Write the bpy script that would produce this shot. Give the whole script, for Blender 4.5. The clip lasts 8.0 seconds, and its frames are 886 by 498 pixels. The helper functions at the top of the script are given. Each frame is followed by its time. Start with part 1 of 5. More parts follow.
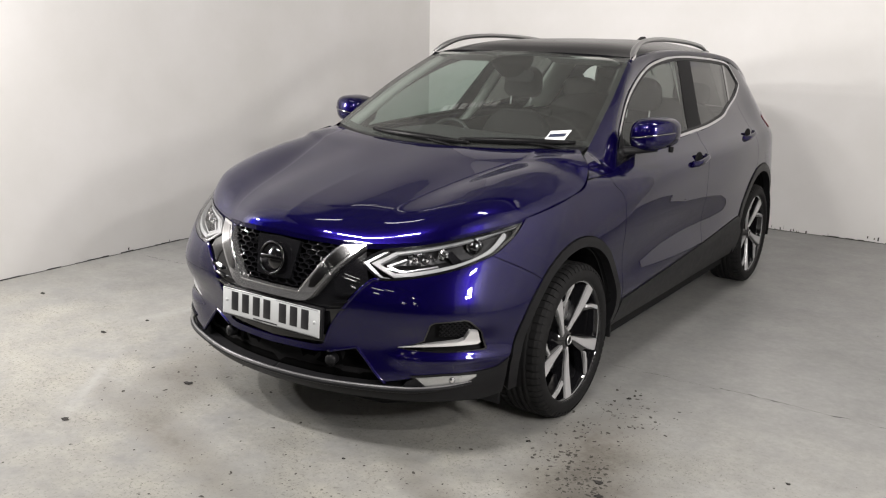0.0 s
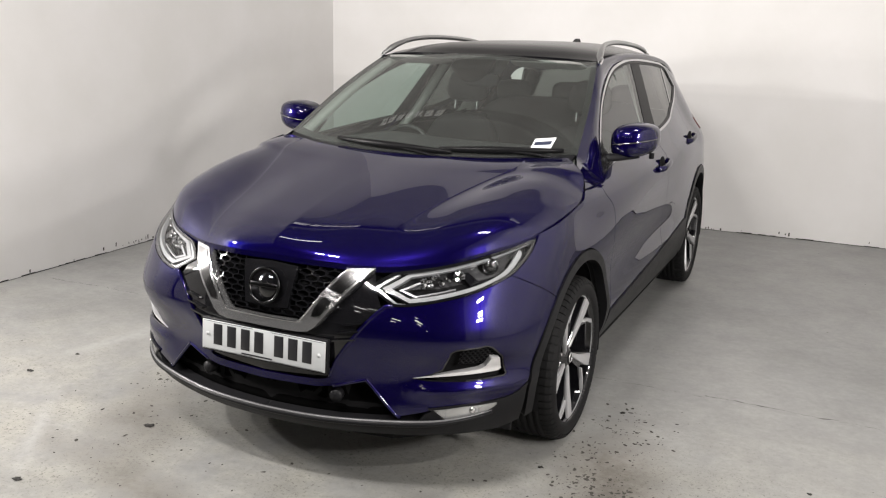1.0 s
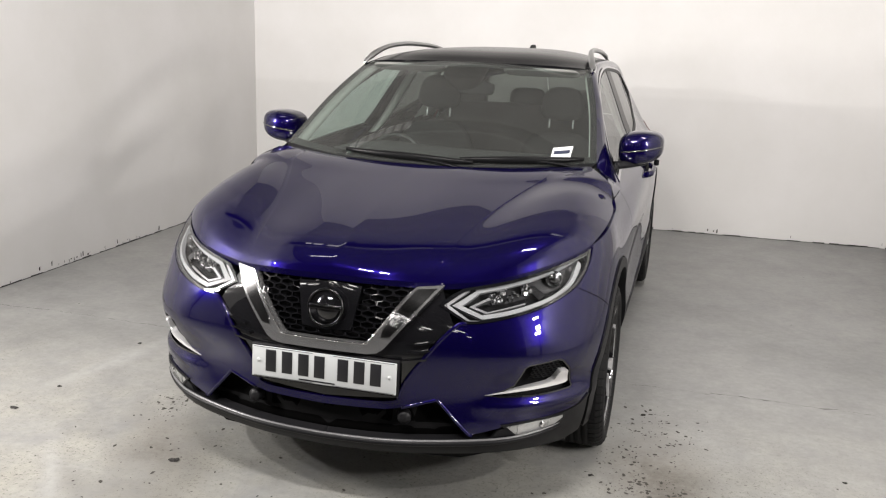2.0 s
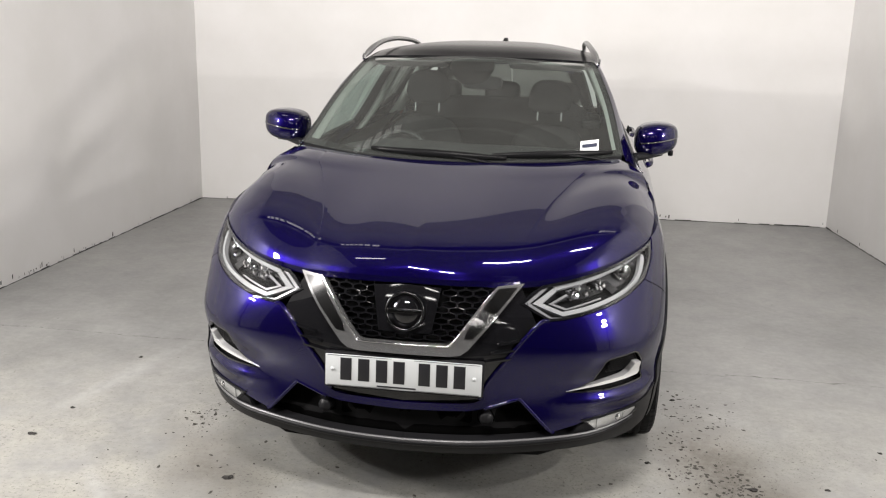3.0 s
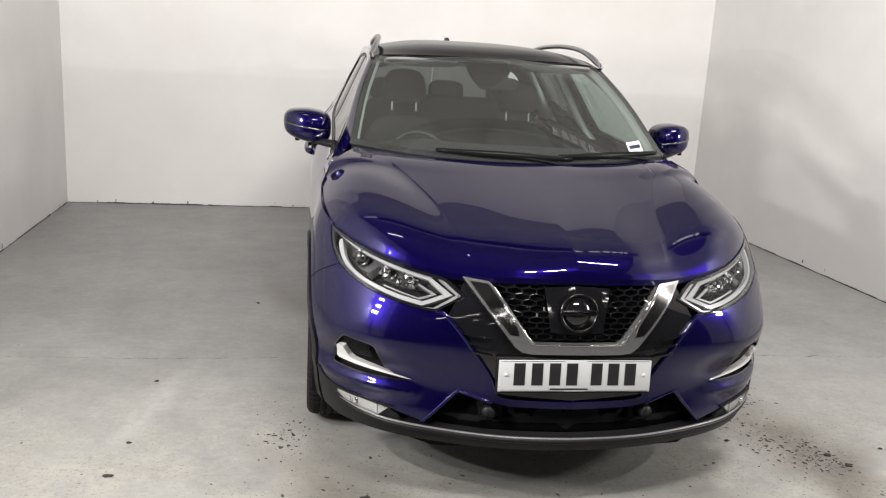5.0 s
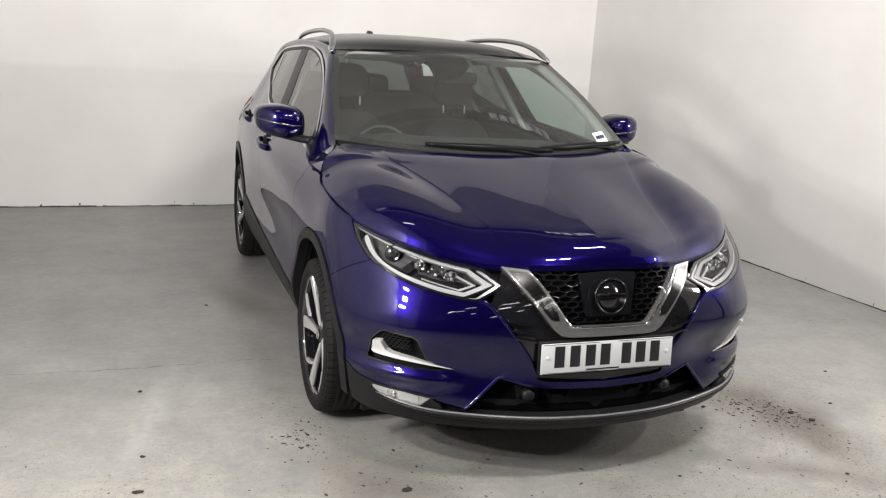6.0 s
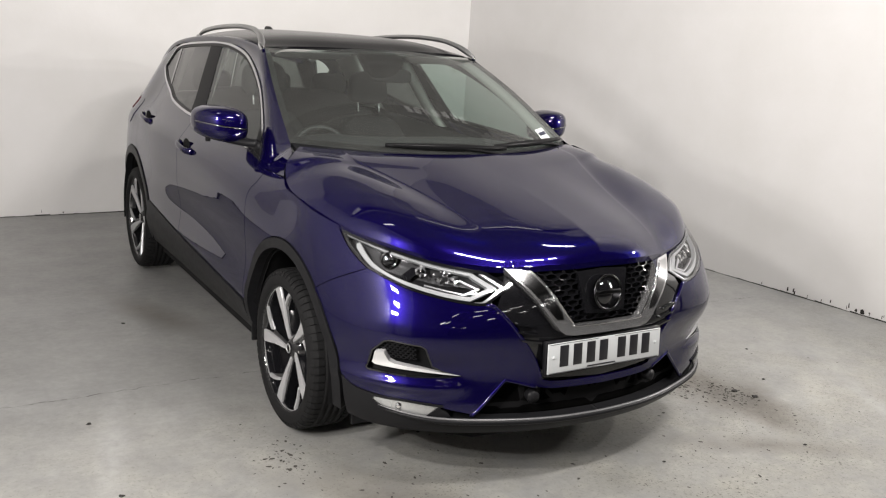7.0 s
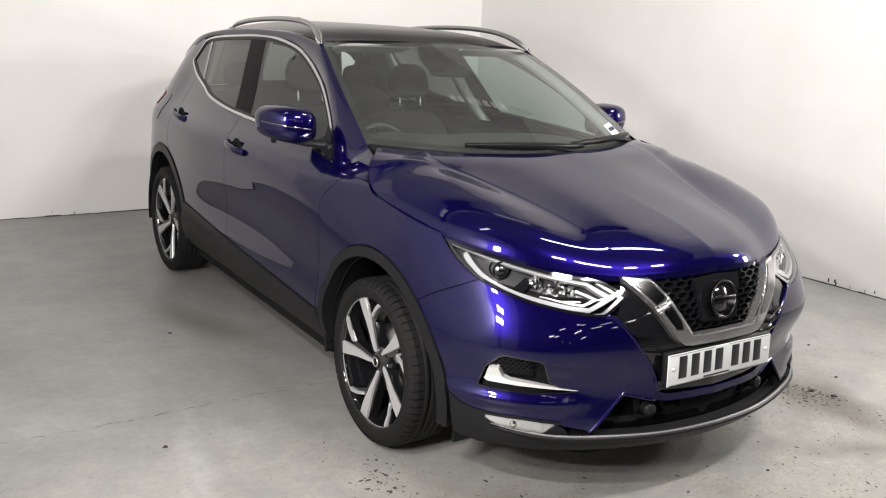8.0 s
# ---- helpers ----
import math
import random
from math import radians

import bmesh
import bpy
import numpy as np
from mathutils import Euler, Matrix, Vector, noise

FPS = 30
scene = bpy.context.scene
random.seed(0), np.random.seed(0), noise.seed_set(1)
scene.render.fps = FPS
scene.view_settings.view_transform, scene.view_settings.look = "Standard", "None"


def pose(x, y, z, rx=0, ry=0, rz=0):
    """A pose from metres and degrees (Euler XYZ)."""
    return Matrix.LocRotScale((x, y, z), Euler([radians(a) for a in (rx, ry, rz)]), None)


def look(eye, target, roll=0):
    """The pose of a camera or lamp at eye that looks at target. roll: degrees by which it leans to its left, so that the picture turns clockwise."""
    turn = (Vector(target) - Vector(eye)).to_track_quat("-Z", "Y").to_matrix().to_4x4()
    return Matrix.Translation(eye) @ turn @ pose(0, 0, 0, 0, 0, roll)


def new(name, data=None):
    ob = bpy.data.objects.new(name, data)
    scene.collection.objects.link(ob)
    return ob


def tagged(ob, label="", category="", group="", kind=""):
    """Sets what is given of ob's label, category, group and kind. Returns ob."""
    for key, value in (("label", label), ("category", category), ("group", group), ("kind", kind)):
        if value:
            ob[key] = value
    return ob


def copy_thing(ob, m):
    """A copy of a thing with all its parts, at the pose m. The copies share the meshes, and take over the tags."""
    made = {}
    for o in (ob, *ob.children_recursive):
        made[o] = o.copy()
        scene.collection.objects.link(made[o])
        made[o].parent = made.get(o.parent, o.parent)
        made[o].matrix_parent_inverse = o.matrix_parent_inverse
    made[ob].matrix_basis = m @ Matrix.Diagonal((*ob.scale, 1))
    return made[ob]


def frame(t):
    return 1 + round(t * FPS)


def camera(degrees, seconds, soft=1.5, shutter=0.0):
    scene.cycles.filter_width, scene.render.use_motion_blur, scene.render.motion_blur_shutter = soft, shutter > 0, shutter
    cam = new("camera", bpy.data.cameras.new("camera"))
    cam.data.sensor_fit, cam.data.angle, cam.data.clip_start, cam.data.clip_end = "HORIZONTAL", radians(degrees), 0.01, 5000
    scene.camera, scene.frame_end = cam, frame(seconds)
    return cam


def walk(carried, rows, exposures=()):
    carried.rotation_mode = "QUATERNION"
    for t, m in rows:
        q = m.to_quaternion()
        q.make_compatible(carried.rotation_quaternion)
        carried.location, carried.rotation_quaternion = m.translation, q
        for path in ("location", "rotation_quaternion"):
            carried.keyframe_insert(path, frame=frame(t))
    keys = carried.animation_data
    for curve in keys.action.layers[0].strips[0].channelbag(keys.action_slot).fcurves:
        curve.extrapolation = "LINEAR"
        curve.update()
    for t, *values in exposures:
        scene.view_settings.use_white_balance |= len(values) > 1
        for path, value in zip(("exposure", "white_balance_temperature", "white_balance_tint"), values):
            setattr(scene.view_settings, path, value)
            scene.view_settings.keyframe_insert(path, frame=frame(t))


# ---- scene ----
cam = camera(52.98, 8.0, soft=1.2)
# seconds, eye x y z, yaw, pitch, roll
ROWS = [
    (0.0, 2.406, -3.203, 1.586, 34.51, -13.94, 1.07),
    (0.5, 2.088, -3.189, 1.582, 29.82, -14.12, 1.05),
    (1.0, 1.799, -3.268, 1.596, 24.99, -13.90, 1.50),
    (1.5, 1.459, -3.374, 1.611, 20.16, -13.68, 1.70),
    (3.0, 0.521, -3.552, 1.618, 8.46, -14.03, 1.34),
    (3.5, 0.206, -3.567, 1.602, 5.35, -14.46, 0.45),
    (4.0, -0.137, -3.532, 1.625, 1.53, -14.19, 0.78),
    (4.5, -0.499, -3.568, 1.610, -3.72, -13.83, 2.43),
    (6.0, -1.574, -3.454, 1.578, -19.94, -13.69, 3.57),
    (6.5, -1.875, -3.366, 1.580, -27.68, -13.34, 3.79),
    (7.0, -2.091, -3.126, 1.563, -31.64, -13.43, 3.67),
    (7.5, -2.253, -2.921, 1.565, -32.48, -13.99, 3.89),
    (8.0, -2.405, -2.713, 1.573, -34.01, -14.27, 3.26),
]
walk(cam, [(t, pose(x, y, z, 90 + pitch, 0, yaw) @ pose(0, 0, 0, 0, 0, roll)) for t, x, y, z, yaw, pitch, roll in ROWS], [(0.0, -0.42), (1.0, -0.33), (3.0, -0.28), (4.5, -0.30), (6.0, -0.37), (7.0, -0.50), (7.5, -0.40), (8.0, -0.25)])

# ---------------------------------------------------------------- light
world = bpy.data.worlds.new("world")
scene.world = world
world.use_nodes = True
world.node_tree.nodes["Background"].inputs[0].default_value = (0.6, 0.62, 0.65, 1)
world.node_tree.nodes["Background"].inputs[1].default_value = 0.02

from mathutils.geometry import delaunay_2d_cdt


# ---------------------------------------------------------------- materials
def mat(name, colour, rough=0.5, metal=0.0, coat=0.0, spec=0.5, emit=None, strength=0.0):
    m = bpy.data.materials.new(name)
    m.use_nodes = True
    b = m.node_tree.nodes["Principled BSDF"]
    b.inputs["Base Color"].default_value = (*colour, 1)
    b.inputs["Roughness"].default_value = rough
    b.inputs["Metallic"].default_value = metal
    b.inputs["Coat Weight"].default_value = coat
    b.inputs["Coat Roughness"].default_value = 0.02
    b.inputs["Specular IOR Level"].default_value = spec
    if emit:
        b.inputs["Emission Color"].default_value = (*emit, 1)
        b.inputs["Emission Strength"].default_value = strength
    return m


def node(m, kind, **inputs):
    n = m.node_tree.nodes.new(kind)
    for k, v in inputs.items():
        n.inputs[k.replace("_", " ")].default_value = v
    return n


def wire(m, a, out, b, inp):
    m.node_tree.links.new(a.outputs[out], b.inputs[inp])


def grainy(m, scale=120.0, bump=0.1, rough_lo=None, rough_hi=None, dist=0.002):
    """Fine relief and uneven gloss, in object space."""
    b = m.node_tree.nodes["Principled BSDF"]
    tc = node(m, "ShaderNodeTexCoord")
    n = node(m, "ShaderNodeTexNoise", Scale=scale, Detail=4.0)
    wire(m, tc, "Object", n, "Vector")
    bp = node(m, "ShaderNodeBump", Strength=bump, Distance=dist)
    wire(m, n, "Fac", bp, "Height")
    wire(m, bp, "Normal", b, "Normal")
    if rough_lo is not None:
        n2 = node(m, "ShaderNodeTexNoise", Scale=scale * 0.06, Detail=5.0)
        wire(m, tc, "Object", n2, "Vector")
        mr = node(m, "ShaderNodeMapRange")
        mr.inputs["To Min"].default_value, mr.inputs["To Max"].default_value = rough_lo, rough_hi
        wire(m, n2, "Fac", mr, "Value")
        wire(m, mr, "Result", b, "Roughness")
    return m


def paint_material():
    m = mat("blue_pearl_paint", (0.008, 0.005, 0.07), 0.28, 0.6, 1.0, 0.0)
    b = m.node_tree.nodes["Principled BSDF"]
    b.inputs["Coat IOR"].default_value = 1.50
    b.inputs["Specular Tint"].default_value = (0.04, 0.03, 0.22, 1)
    tc = node(m, "ShaderNodeTexCoord")
    v = node(m, "ShaderNodeTexVoronoi", Scale=1400.0)
    wire(m, tc, "Object", v, "Vector")
    mix = node(m, "ShaderNodeMix")
    mix.data_type = "RGBA"
    mix.inputs["A"].default_value, mix.inputs["B"].default_value = (0.0026, 0.0013, 0.031, 1), (0.0043, 0.0021, 0.050, 1)
    sep = node(m, "ShaderNodeSeparateColor")
    wire(m, v, "Color", sep, 0)
    wire(m, sep, 0, mix, "Factor")
    wire(m, mix, "Result", b, "Base Color")
    return m


PAINT = paint_material()
BLACK = grainy(mat("black_plastic", (0.008, 0.008, 0.009), 0.5, spec=0.16), 500, 0.04, 0.36, 0.5, 0.001)
GLOSS = mat("piano_black", (0.006, 0.006, 0.007), 0.06, 0, 0.6)
ROOF = mat("black_roof_paint", (0.005, 0.005, 0.006), 0.16, 0.0, 0.0, 0.015)
DARK = mat("dark_inner", (0.005, 0.005, 0.0055), 0.8, spec=0.15)
CHROME = mat("chrome", (0.80, 0.80, 0.81), 0.07, 1.0)
TRIM = mat("window_trim_metal", (0.52, 0.52, 0.53), 0.16, 1.0)
SILVER = mat("satin_silver", (0.62, 0.62, 0.63), 0.28, 1.0)
ALLOY = mat("machined_alloy", (0.52, 0.52, 0.53), 0.36, 0.55)
RUBBER = grainy(mat("tyre_rubber", (0.007, 0.007, 0.0074), 0.72, spec=0.18), 160, 0.2, 0.62, 0.82)
FABRIC = mat("dark_fabric", (0.015, 0.015, 0.0155), 0.9, spec=0.1)
VISOR = mat("grey_visor", (0.17, 0.172, 0.165), 0.85)
BEIGE = mat("pale_lining", (0.37, 0.385, 0.36), 0.85)
DASH = grainy(mat("dash_plastic", (0.016, 0.016, 0.017), 0.7), 80, 0.05)
LIP = mat("satin_grey_plastic", (0.16, 0.16, 0.165), 0.34, 0.3)
VEE = mat("bright_chrome", (0.70, 0.70, 0.71), 0.13, 0.9)
RED = mat("red_lens", (0.11, 0.004, 0.006), 0.1, 0, 1.0)
STEEL = mat("brake_steel", (0.35, 0.34, 0.33), 0.35, 1.0)
PLATE = mat("plate_white", (0.46, 0.475, 0.48), 0.35)
VEE_FACE = mat("dark_face_chrome", (0.36, 0.36, 0.365), 0.13, 1.0)
SMOKED = mat("smoked_chrome", (0.20, 0.20, 0.205), 0.12, 1.0)
BADGE_BLACK = mat("black_chrome", (0.04, 0.04, 0.042), 0.24, 1.0)
WHITE_SILVER = mat("bright_silver", (0.80, 0.80, 0.81), 0.24, 0.55, 0.4)
SATIN_RAIL = mat("anodised_rail", (0.36, 0.36, 0.36), 0.38, 0.9)
WHEELGRIP = mat("wheel_leather", (0.018, 0.018, 0.018), 0.5)
WIPER = mat("wiper_black", (0.006, 0.006, 0.0065), 0.35, spec=0.10)
PITCH = mat("intake_black", (0.002, 0.002, 0.002), 0.9, spec=0.03)
INK = mat("plate_ink", (0.01, 0.01, 0.012), 0.4)


def glass_material(name, tint, gloss=0.02, veil=0.0):
    """Thin tinted pane: see-through, with a reflection that grows at a slant and a faint pale veil that stands in for
    reflected haze.
    """
    m = bpy.data.materials.new(name)
    m.use_nodes = True
    t = m.node_tree
    t.nodes.clear()
    out = node(m, "ShaderNodeOutputMaterial")
    tr = node(m, "ShaderNodeBsdfTransparent", Color=(*tint, 1))
    gl = node(m, "ShaderNodeBsdfGlossy", Roughness=gloss)
    lw = node(m, "ShaderNodeLayerWeight", Blend=0.5)
    pw = node(m, "ShaderNodeMath")
    pw.operation = "POWER"
    pw.inputs[1].default_value = 5.0
    mr = node(m, "ShaderNodeMapRange")
    mr.inputs["To Min"].default_value, mr.inputs["To Max"].default_value = 0.028, 1.0
    mx = node(m, "ShaderNodeMixShader")
    t.links.new(lw.outputs["Facing"], pw.inputs[0])
    t.links.new(pw.outputs[0], mr.inputs["Value"])
    t.links.new(mr.outputs[0], mx.inputs[0])
    t.links.new(tr.outputs[0], mx.inputs[1])
    t.links.new(gl.outputs[0], mx.inputs[2])
    last = mx
    # pale diffuse colour mixed in for the grey haze reflected on the pane
    if veil:
        df = node(m, "ShaderNodeBsdfDiffuse", Color=(0.62, 0.63, 0.60, 1))
        md = node(m, "ShaderNodeMixShader")
        tc = node(m, "ShaderNodeTexCoord")
        nz = node(m, "ShaderNodeTexNoise", Scale=5.0, Detail=5.0)
        dm = node(m, "ShaderNodeMapRange")
        dm.inputs["To Min"].default_value, dm.inputs["To Max"].default_value = veil * 0.6, veil * 1.4
        t.links.new(tc.outputs["Object"], nz.inputs["Vector"])
        t.links.new(nz.outputs["Fac"], dm.inputs["Value"])
        t.links.new(dm.outputs[0], md.inputs[0])
        t.links.new(mx.outputs[0], md.inputs[1])
        t.links.new(df.outputs[0], md.inputs[2])
        last = md
    t.links.new(last.outputs[0], out.inputs[0])
    return m


GLASS = glass_material("clear_glass", (0.66, 0.75, 0.71), veil=0.015)
SCREEN = glass_material("windscreen_glass", (0.51, 0.60, 0.565), veil=0.040)
PRIVACY = glass_material("privacy_glass", (0.20, 0.20, 0.195), veil=0.03)
LENS = glass_material("lamp_lens", (0.92, 0.93, 0.94))


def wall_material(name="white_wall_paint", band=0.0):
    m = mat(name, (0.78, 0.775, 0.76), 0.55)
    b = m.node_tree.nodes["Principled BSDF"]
    tc = node(m, "ShaderNodeTexCoord")
    n = node(m, "ShaderNodeTexNoise", Scale=1.3, Detail=6.0, Roughness=0.6)
    wire(m, tc, "Object", n, "Vector")
    cr = node(m, "ShaderNodeValToRGB")
    cr.color_ramp.elements[0].color, cr.color_ramp.elements[0].position = (0.745, 0.735, 0.72, 1), 0.32
    cr.color_ramp.elements[1].color, cr.color_ramp.elements[1].position = (0.80, 0.79, 0.785, 1), 0.68
    wire(m, n, "Fac", cr, "Fac")
    # base colour is 5 percent darker below the band height
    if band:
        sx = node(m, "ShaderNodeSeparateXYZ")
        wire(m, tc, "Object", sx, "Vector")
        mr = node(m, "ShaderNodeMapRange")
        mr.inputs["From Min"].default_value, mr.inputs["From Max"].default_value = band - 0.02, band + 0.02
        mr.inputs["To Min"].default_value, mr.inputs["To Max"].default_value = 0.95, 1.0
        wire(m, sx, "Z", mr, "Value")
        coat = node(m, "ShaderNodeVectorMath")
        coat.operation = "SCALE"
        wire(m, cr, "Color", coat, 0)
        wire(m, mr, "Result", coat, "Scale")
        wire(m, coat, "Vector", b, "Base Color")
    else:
        wire(m, cr, "Color", b, "Base Color")
    n2 = node(m, "ShaderNodeTexNoise", Scale=35.0, Detail=5.0)
    wire(m, tc, "Object", n2, "Vector")
    bp = node(m, "ShaderNodeBump", Strength=0.12, Distance=0.004)
    wire(m, n2, "Fac", bp, "Height")
    wire(m, bp, "Normal", b, "Normal")
    return m


def floor_material():
    m = mat("painted_concrete", (0.30, 0.30, 0.30), 0.4)
    b = m.node_tree.nodes["Principled BSDF"]
    tc = node(m, "ShaderNodeTexCoord")

    def noise_ramp(scale, lo, hi, c0, c1, detail=7.0, rough=0.62, stretch=None):
        n = node(m, "ShaderNodeTexNoise", Scale=scale, Detail=detail, Roughness=rough)
        if stretch:
            mp = node(m, "ShaderNodeMapping")
            mp.inputs["Scale"].default_value = stretch
            wire(m, tc, "Object", mp, "Vector")
            wire(m, mp, "Vector", n, "Vector")
        else:
            wire(m, tc, "Object", n, "Vector")
        cr = node(m, "ShaderNodeValToRGB")
        cr.color_ramp.elements[0].position, cr.color_ramp.elements[0].color = lo, (*c0, 1)
        cr.color_ramp.elements[1].position, cr.color_ramp.elements[1].color = hi, (*c1, 1)
        wire(m, n, "Fac", cr, "Fac")
        return n, cr

    def mix(kind, fac, a, c):
        x = node(m, "ShaderNodeMix")
        x.data_type, x.blend_type = "RGBA", kind
        if isinstance(fac, float):
            x.inputs["Factor"].default_value = fac
        else:
            wire(m, fac[0], fac[1], x, "Factor")
        m.node_tree.links.new(a, x.inputs["A"])
        m.node_tree.links.new(c, x.inputs["B"])
        return x

    n1, base = noise_ramp(0.8, 0.3, 0.7, (0.222, 0.223, 0.222), (0.272, 0.272, 0.267))
    n2, worn = noise_ramp(2.3, 0.36, 0.66, (0.0, 0.0, 0.0), (1.0, 1.0, 1.0), 9.0, 0.7)
    n3, fine = noise_ramp(28.0, 0.35, 0.65, (0.90, 0.90, 0.895), (1.06, 1.06, 1.055), 6.0, 0.7)
    n4, specks = noise_ramp(75.0, 0.57, 0.66, (0.0, 0.0, 0.0), (1.0, 1.0, 1.0), 3.0, 0.6)
    n5, wipe = noise_ramp(1.6, 0.56, 0.72, (0.0, 0.0, 0.0), (1.0, 1.0, 1.0), 5.0, 0.55, (0.5, 2.4, 1.0))
    sand = node(m, "ShaderNodeRGB")
    sand.outputs[0].default_value = (0.330, 0.322, 0.288, 1)
    soot = node(m, "ShaderNodeRGB")
    soot.outputs[0].default_value = (0.10, 0.095, 0.085, 1)
    chalk = node(m, "ShaderNodeRGB")
    chalk.outputs[0].default_value = (0.36, 0.36, 0.355, 1)
    # the bare sandy wear lies towards the front of the bay
    sx = node(m, "ShaderNodeSeparateXYZ")
    wire(m, tc, "Object", sx, "Vector")
    mr = node(m, "ShaderNodeMapRange")
    mr.inputs["From Min"].default_value, mr.inputs["From Max"].default_value = 0.6, -0.7
    mr.inputs["To Min"].default_value, mr.inputs["To Max"].default_value = 0.10, 1.0
    wire(m, sx, "Y", mr, "Value")
    mu = node(m, "ShaderNodeMath")
    mu.operation = "MULTIPLY"
    wire(m, worn, "Color", mu, 0)
    wire(m, mr, "Result", mu, 1)
    a = mix("MIX", (mu, 0), base.outputs["Color"], sand.outputs[0])
    wf = node(m, "ShaderNodeMath")
    wf.operation = "MULTIPLY"
    wf.inputs[1].default_value = 0.16
    wire(m, wipe, "Color", wf, 0)
    a2 = mix("MIX", (wf, 0), a.outputs["Result"], chalk.outputs[0])
    c = mix("MULTIPLY", 1.0, a2.outputs["Result"], fine.outputs["Color"])
    sf = node(m, "ShaderNodeMath")
    sf.operation = "MULTIPLY"
    wire(m, specks, "Color", sf, 0)
    wire(m, mu, 0, sf, 1)
    d = mix("MIX", (sf, 0), c.outputs["Result"], soot.outputs[0])
    rust = node(m, "ShaderNodeRGB")
    rust.outputs[0].default_value = (0.135, 0.124, 0.108, 1)
    for x0, y0, tilt, width, length, amount, tone in ((-1.49, 0.15, -12.4, 0.07, 0.75, 0.34, chalk), (-1.02, -1.0, 38.0, 0.05, 0.55, 0.4, chalk), (1.75, -0.9, -30.0, 0.07, 0.6, 0.4, chalk),
                                                      (1.12, -0.30, 8.0, 0.26, 0.65, 0.75, rust), (1.24, -0.62, -35.0, 0.14, 0.40, 0.8, rust), (-0.75, -0.70, 40.0, 0.22, 0.60, 0.55, rust), (-0.3, -1.15, 75.0, 0.14, 0.8, 0.5, rust), (0.9, -0.95, 60.0, 0.12, 0.6, 0.5, rust), (-1.0, 1.6, 20.0, 0.16, 0.6, 0.5, rust)):
        mp = node(m, "ShaderNodeMapping")
        mp.vector_type = "TEXTURE"
        mp.inputs["Location"].default_value = (x0, y0, 0)
        mp.inputs["Rotation"].default_value = (0, 0, radians(tilt))
        mp.inputs["Scale"].default_value = (width, length, 1)
        wire(m, tc, "Object", mp, "Vector")
        wob = node(m, "ShaderNodeVectorMath")
        wob.operation = "ADD"
        nw = node(m, "ShaderNodeTexNoise", Scale=3.0, Detail=4.0)
        wire(m, tc, "Object", nw, "Vector")
        wire(m, mp, "Vector", wob, 0)
        wire(m, nw, "Color", wob, 1)
        off = node(m, "ShaderNodeVectorMath")
        off.operation = "SUBTRACT"
        off.inputs[1].default_value = (0.5, 0.5, 0.5)
        wire(m, wob, "Vector", off, 0)
        gr = node(m, "ShaderNodeTexGradient")
        gr.gradient_type = "SPHERICAL"
        wire(m, off, "Vector", gr, "Vector")
        gm = node(m, "ShaderNodeMath")
        gm.operation = "MULTIPLY"
        wire(m, gr, "Fac", gm, 0)
        wire(m, n3, "Fac", gm, 1)
        ga = node(m, "ShaderNodeMath")
        ga.operation = "MULTIPLY"
        ga.use_clamp = True
        ga.inputs[1].default_value = amount * 2.9
        wire(m, gm, 0, ga, 0)
        d = mix("MIX", (ga, 0), d.outputs["Result"], tone.outputs[0])
    n6, pits = noise_ramp(60.0, 0.575, 0.63, (0.0, 0.0, 0.0), (1.0, 1.0, 1.0), 5.0, 0.75)
    n7, field = noise_ramp(1.1, 0.46, 0.60, (0.0, 0.0, 0.0), (1.0, 1.0, 1.0), 6.0, 0.7)
    pf = node(m, "ShaderNodeMath")
    pf.operation = "MULTIPLY"
    wire(m, pits, "Color", pf, 0)
    wire(m, field, "Color", pf, 1)
    pg = node(m, "ShaderNodeMath")
    pg.operation = "MULTIPLY"
    wire(m, pf, 0, pg, 0)
    wire(m, mr, "Result", pg, 1)
    dirt = node(m, "ShaderNodeRGB")
    dirt.outputs[0].default_value = (0.075, 0.07, 0.062, 1)
    d = mix("MIX", (pg, 0), d.outputs["Result"], dirt.outputs[0])
    n9, blotch = noise_ramp(5.5, 0.36, 0.64, (0.90, 0.90, 0.90), (1.07, 1.07, 1.06), 8.0, 0.68)
    d = mix("MULTIPLY", 1.0, d.outputs["Result"], blotch.outputs["Color"])
    n8, grease = noise_ramp(0.55, 0.50, 0.72, (1.0, 1.0, 1.0), (0.72, 0.725, 0.73), 6.0, 0.6)
    d = mix("MULTIPLY", 1.0, d.outputs["Result"], grease.outputs["Color"])
    wire(m, d, "Result", b, "Base Color")
    rr = node(m, "ShaderNodeMapRange")
    rr.inputs["To Min"].default_value, rr.inputs["To Max"].default_value = 0.22, 0.60
    wire(m, n2, "Fac", rr, "Value")
    wire(m, rr, "Result", b, "Roughness")
    bp = node(m, "ShaderNodeBump", Strength=0.25, Distance=0.003)
    wire(m, n3, "Fac", bp, "Height")
    wire(m, bp, "Normal", b, "Normal")
    return m


WALL, BACK_WALL, FLOOR = wall_material(), wall_material("banded_wall_paint", 1.14), floor_material()
UPPER_WALL = grainy(mat("ceiling_board", (0.40, 0.40, 0.395), 0.7), 30, 0.1)
GREY_WALL = grainy(mat("grey_wall", (0.09, 0.09, 0.092), 0.7), 30, 0.1)
DARK_CEIL = grainy(mat("dark_ceiling", (0.07, 0.07, 0.072), 0.8), 20, 0.2)


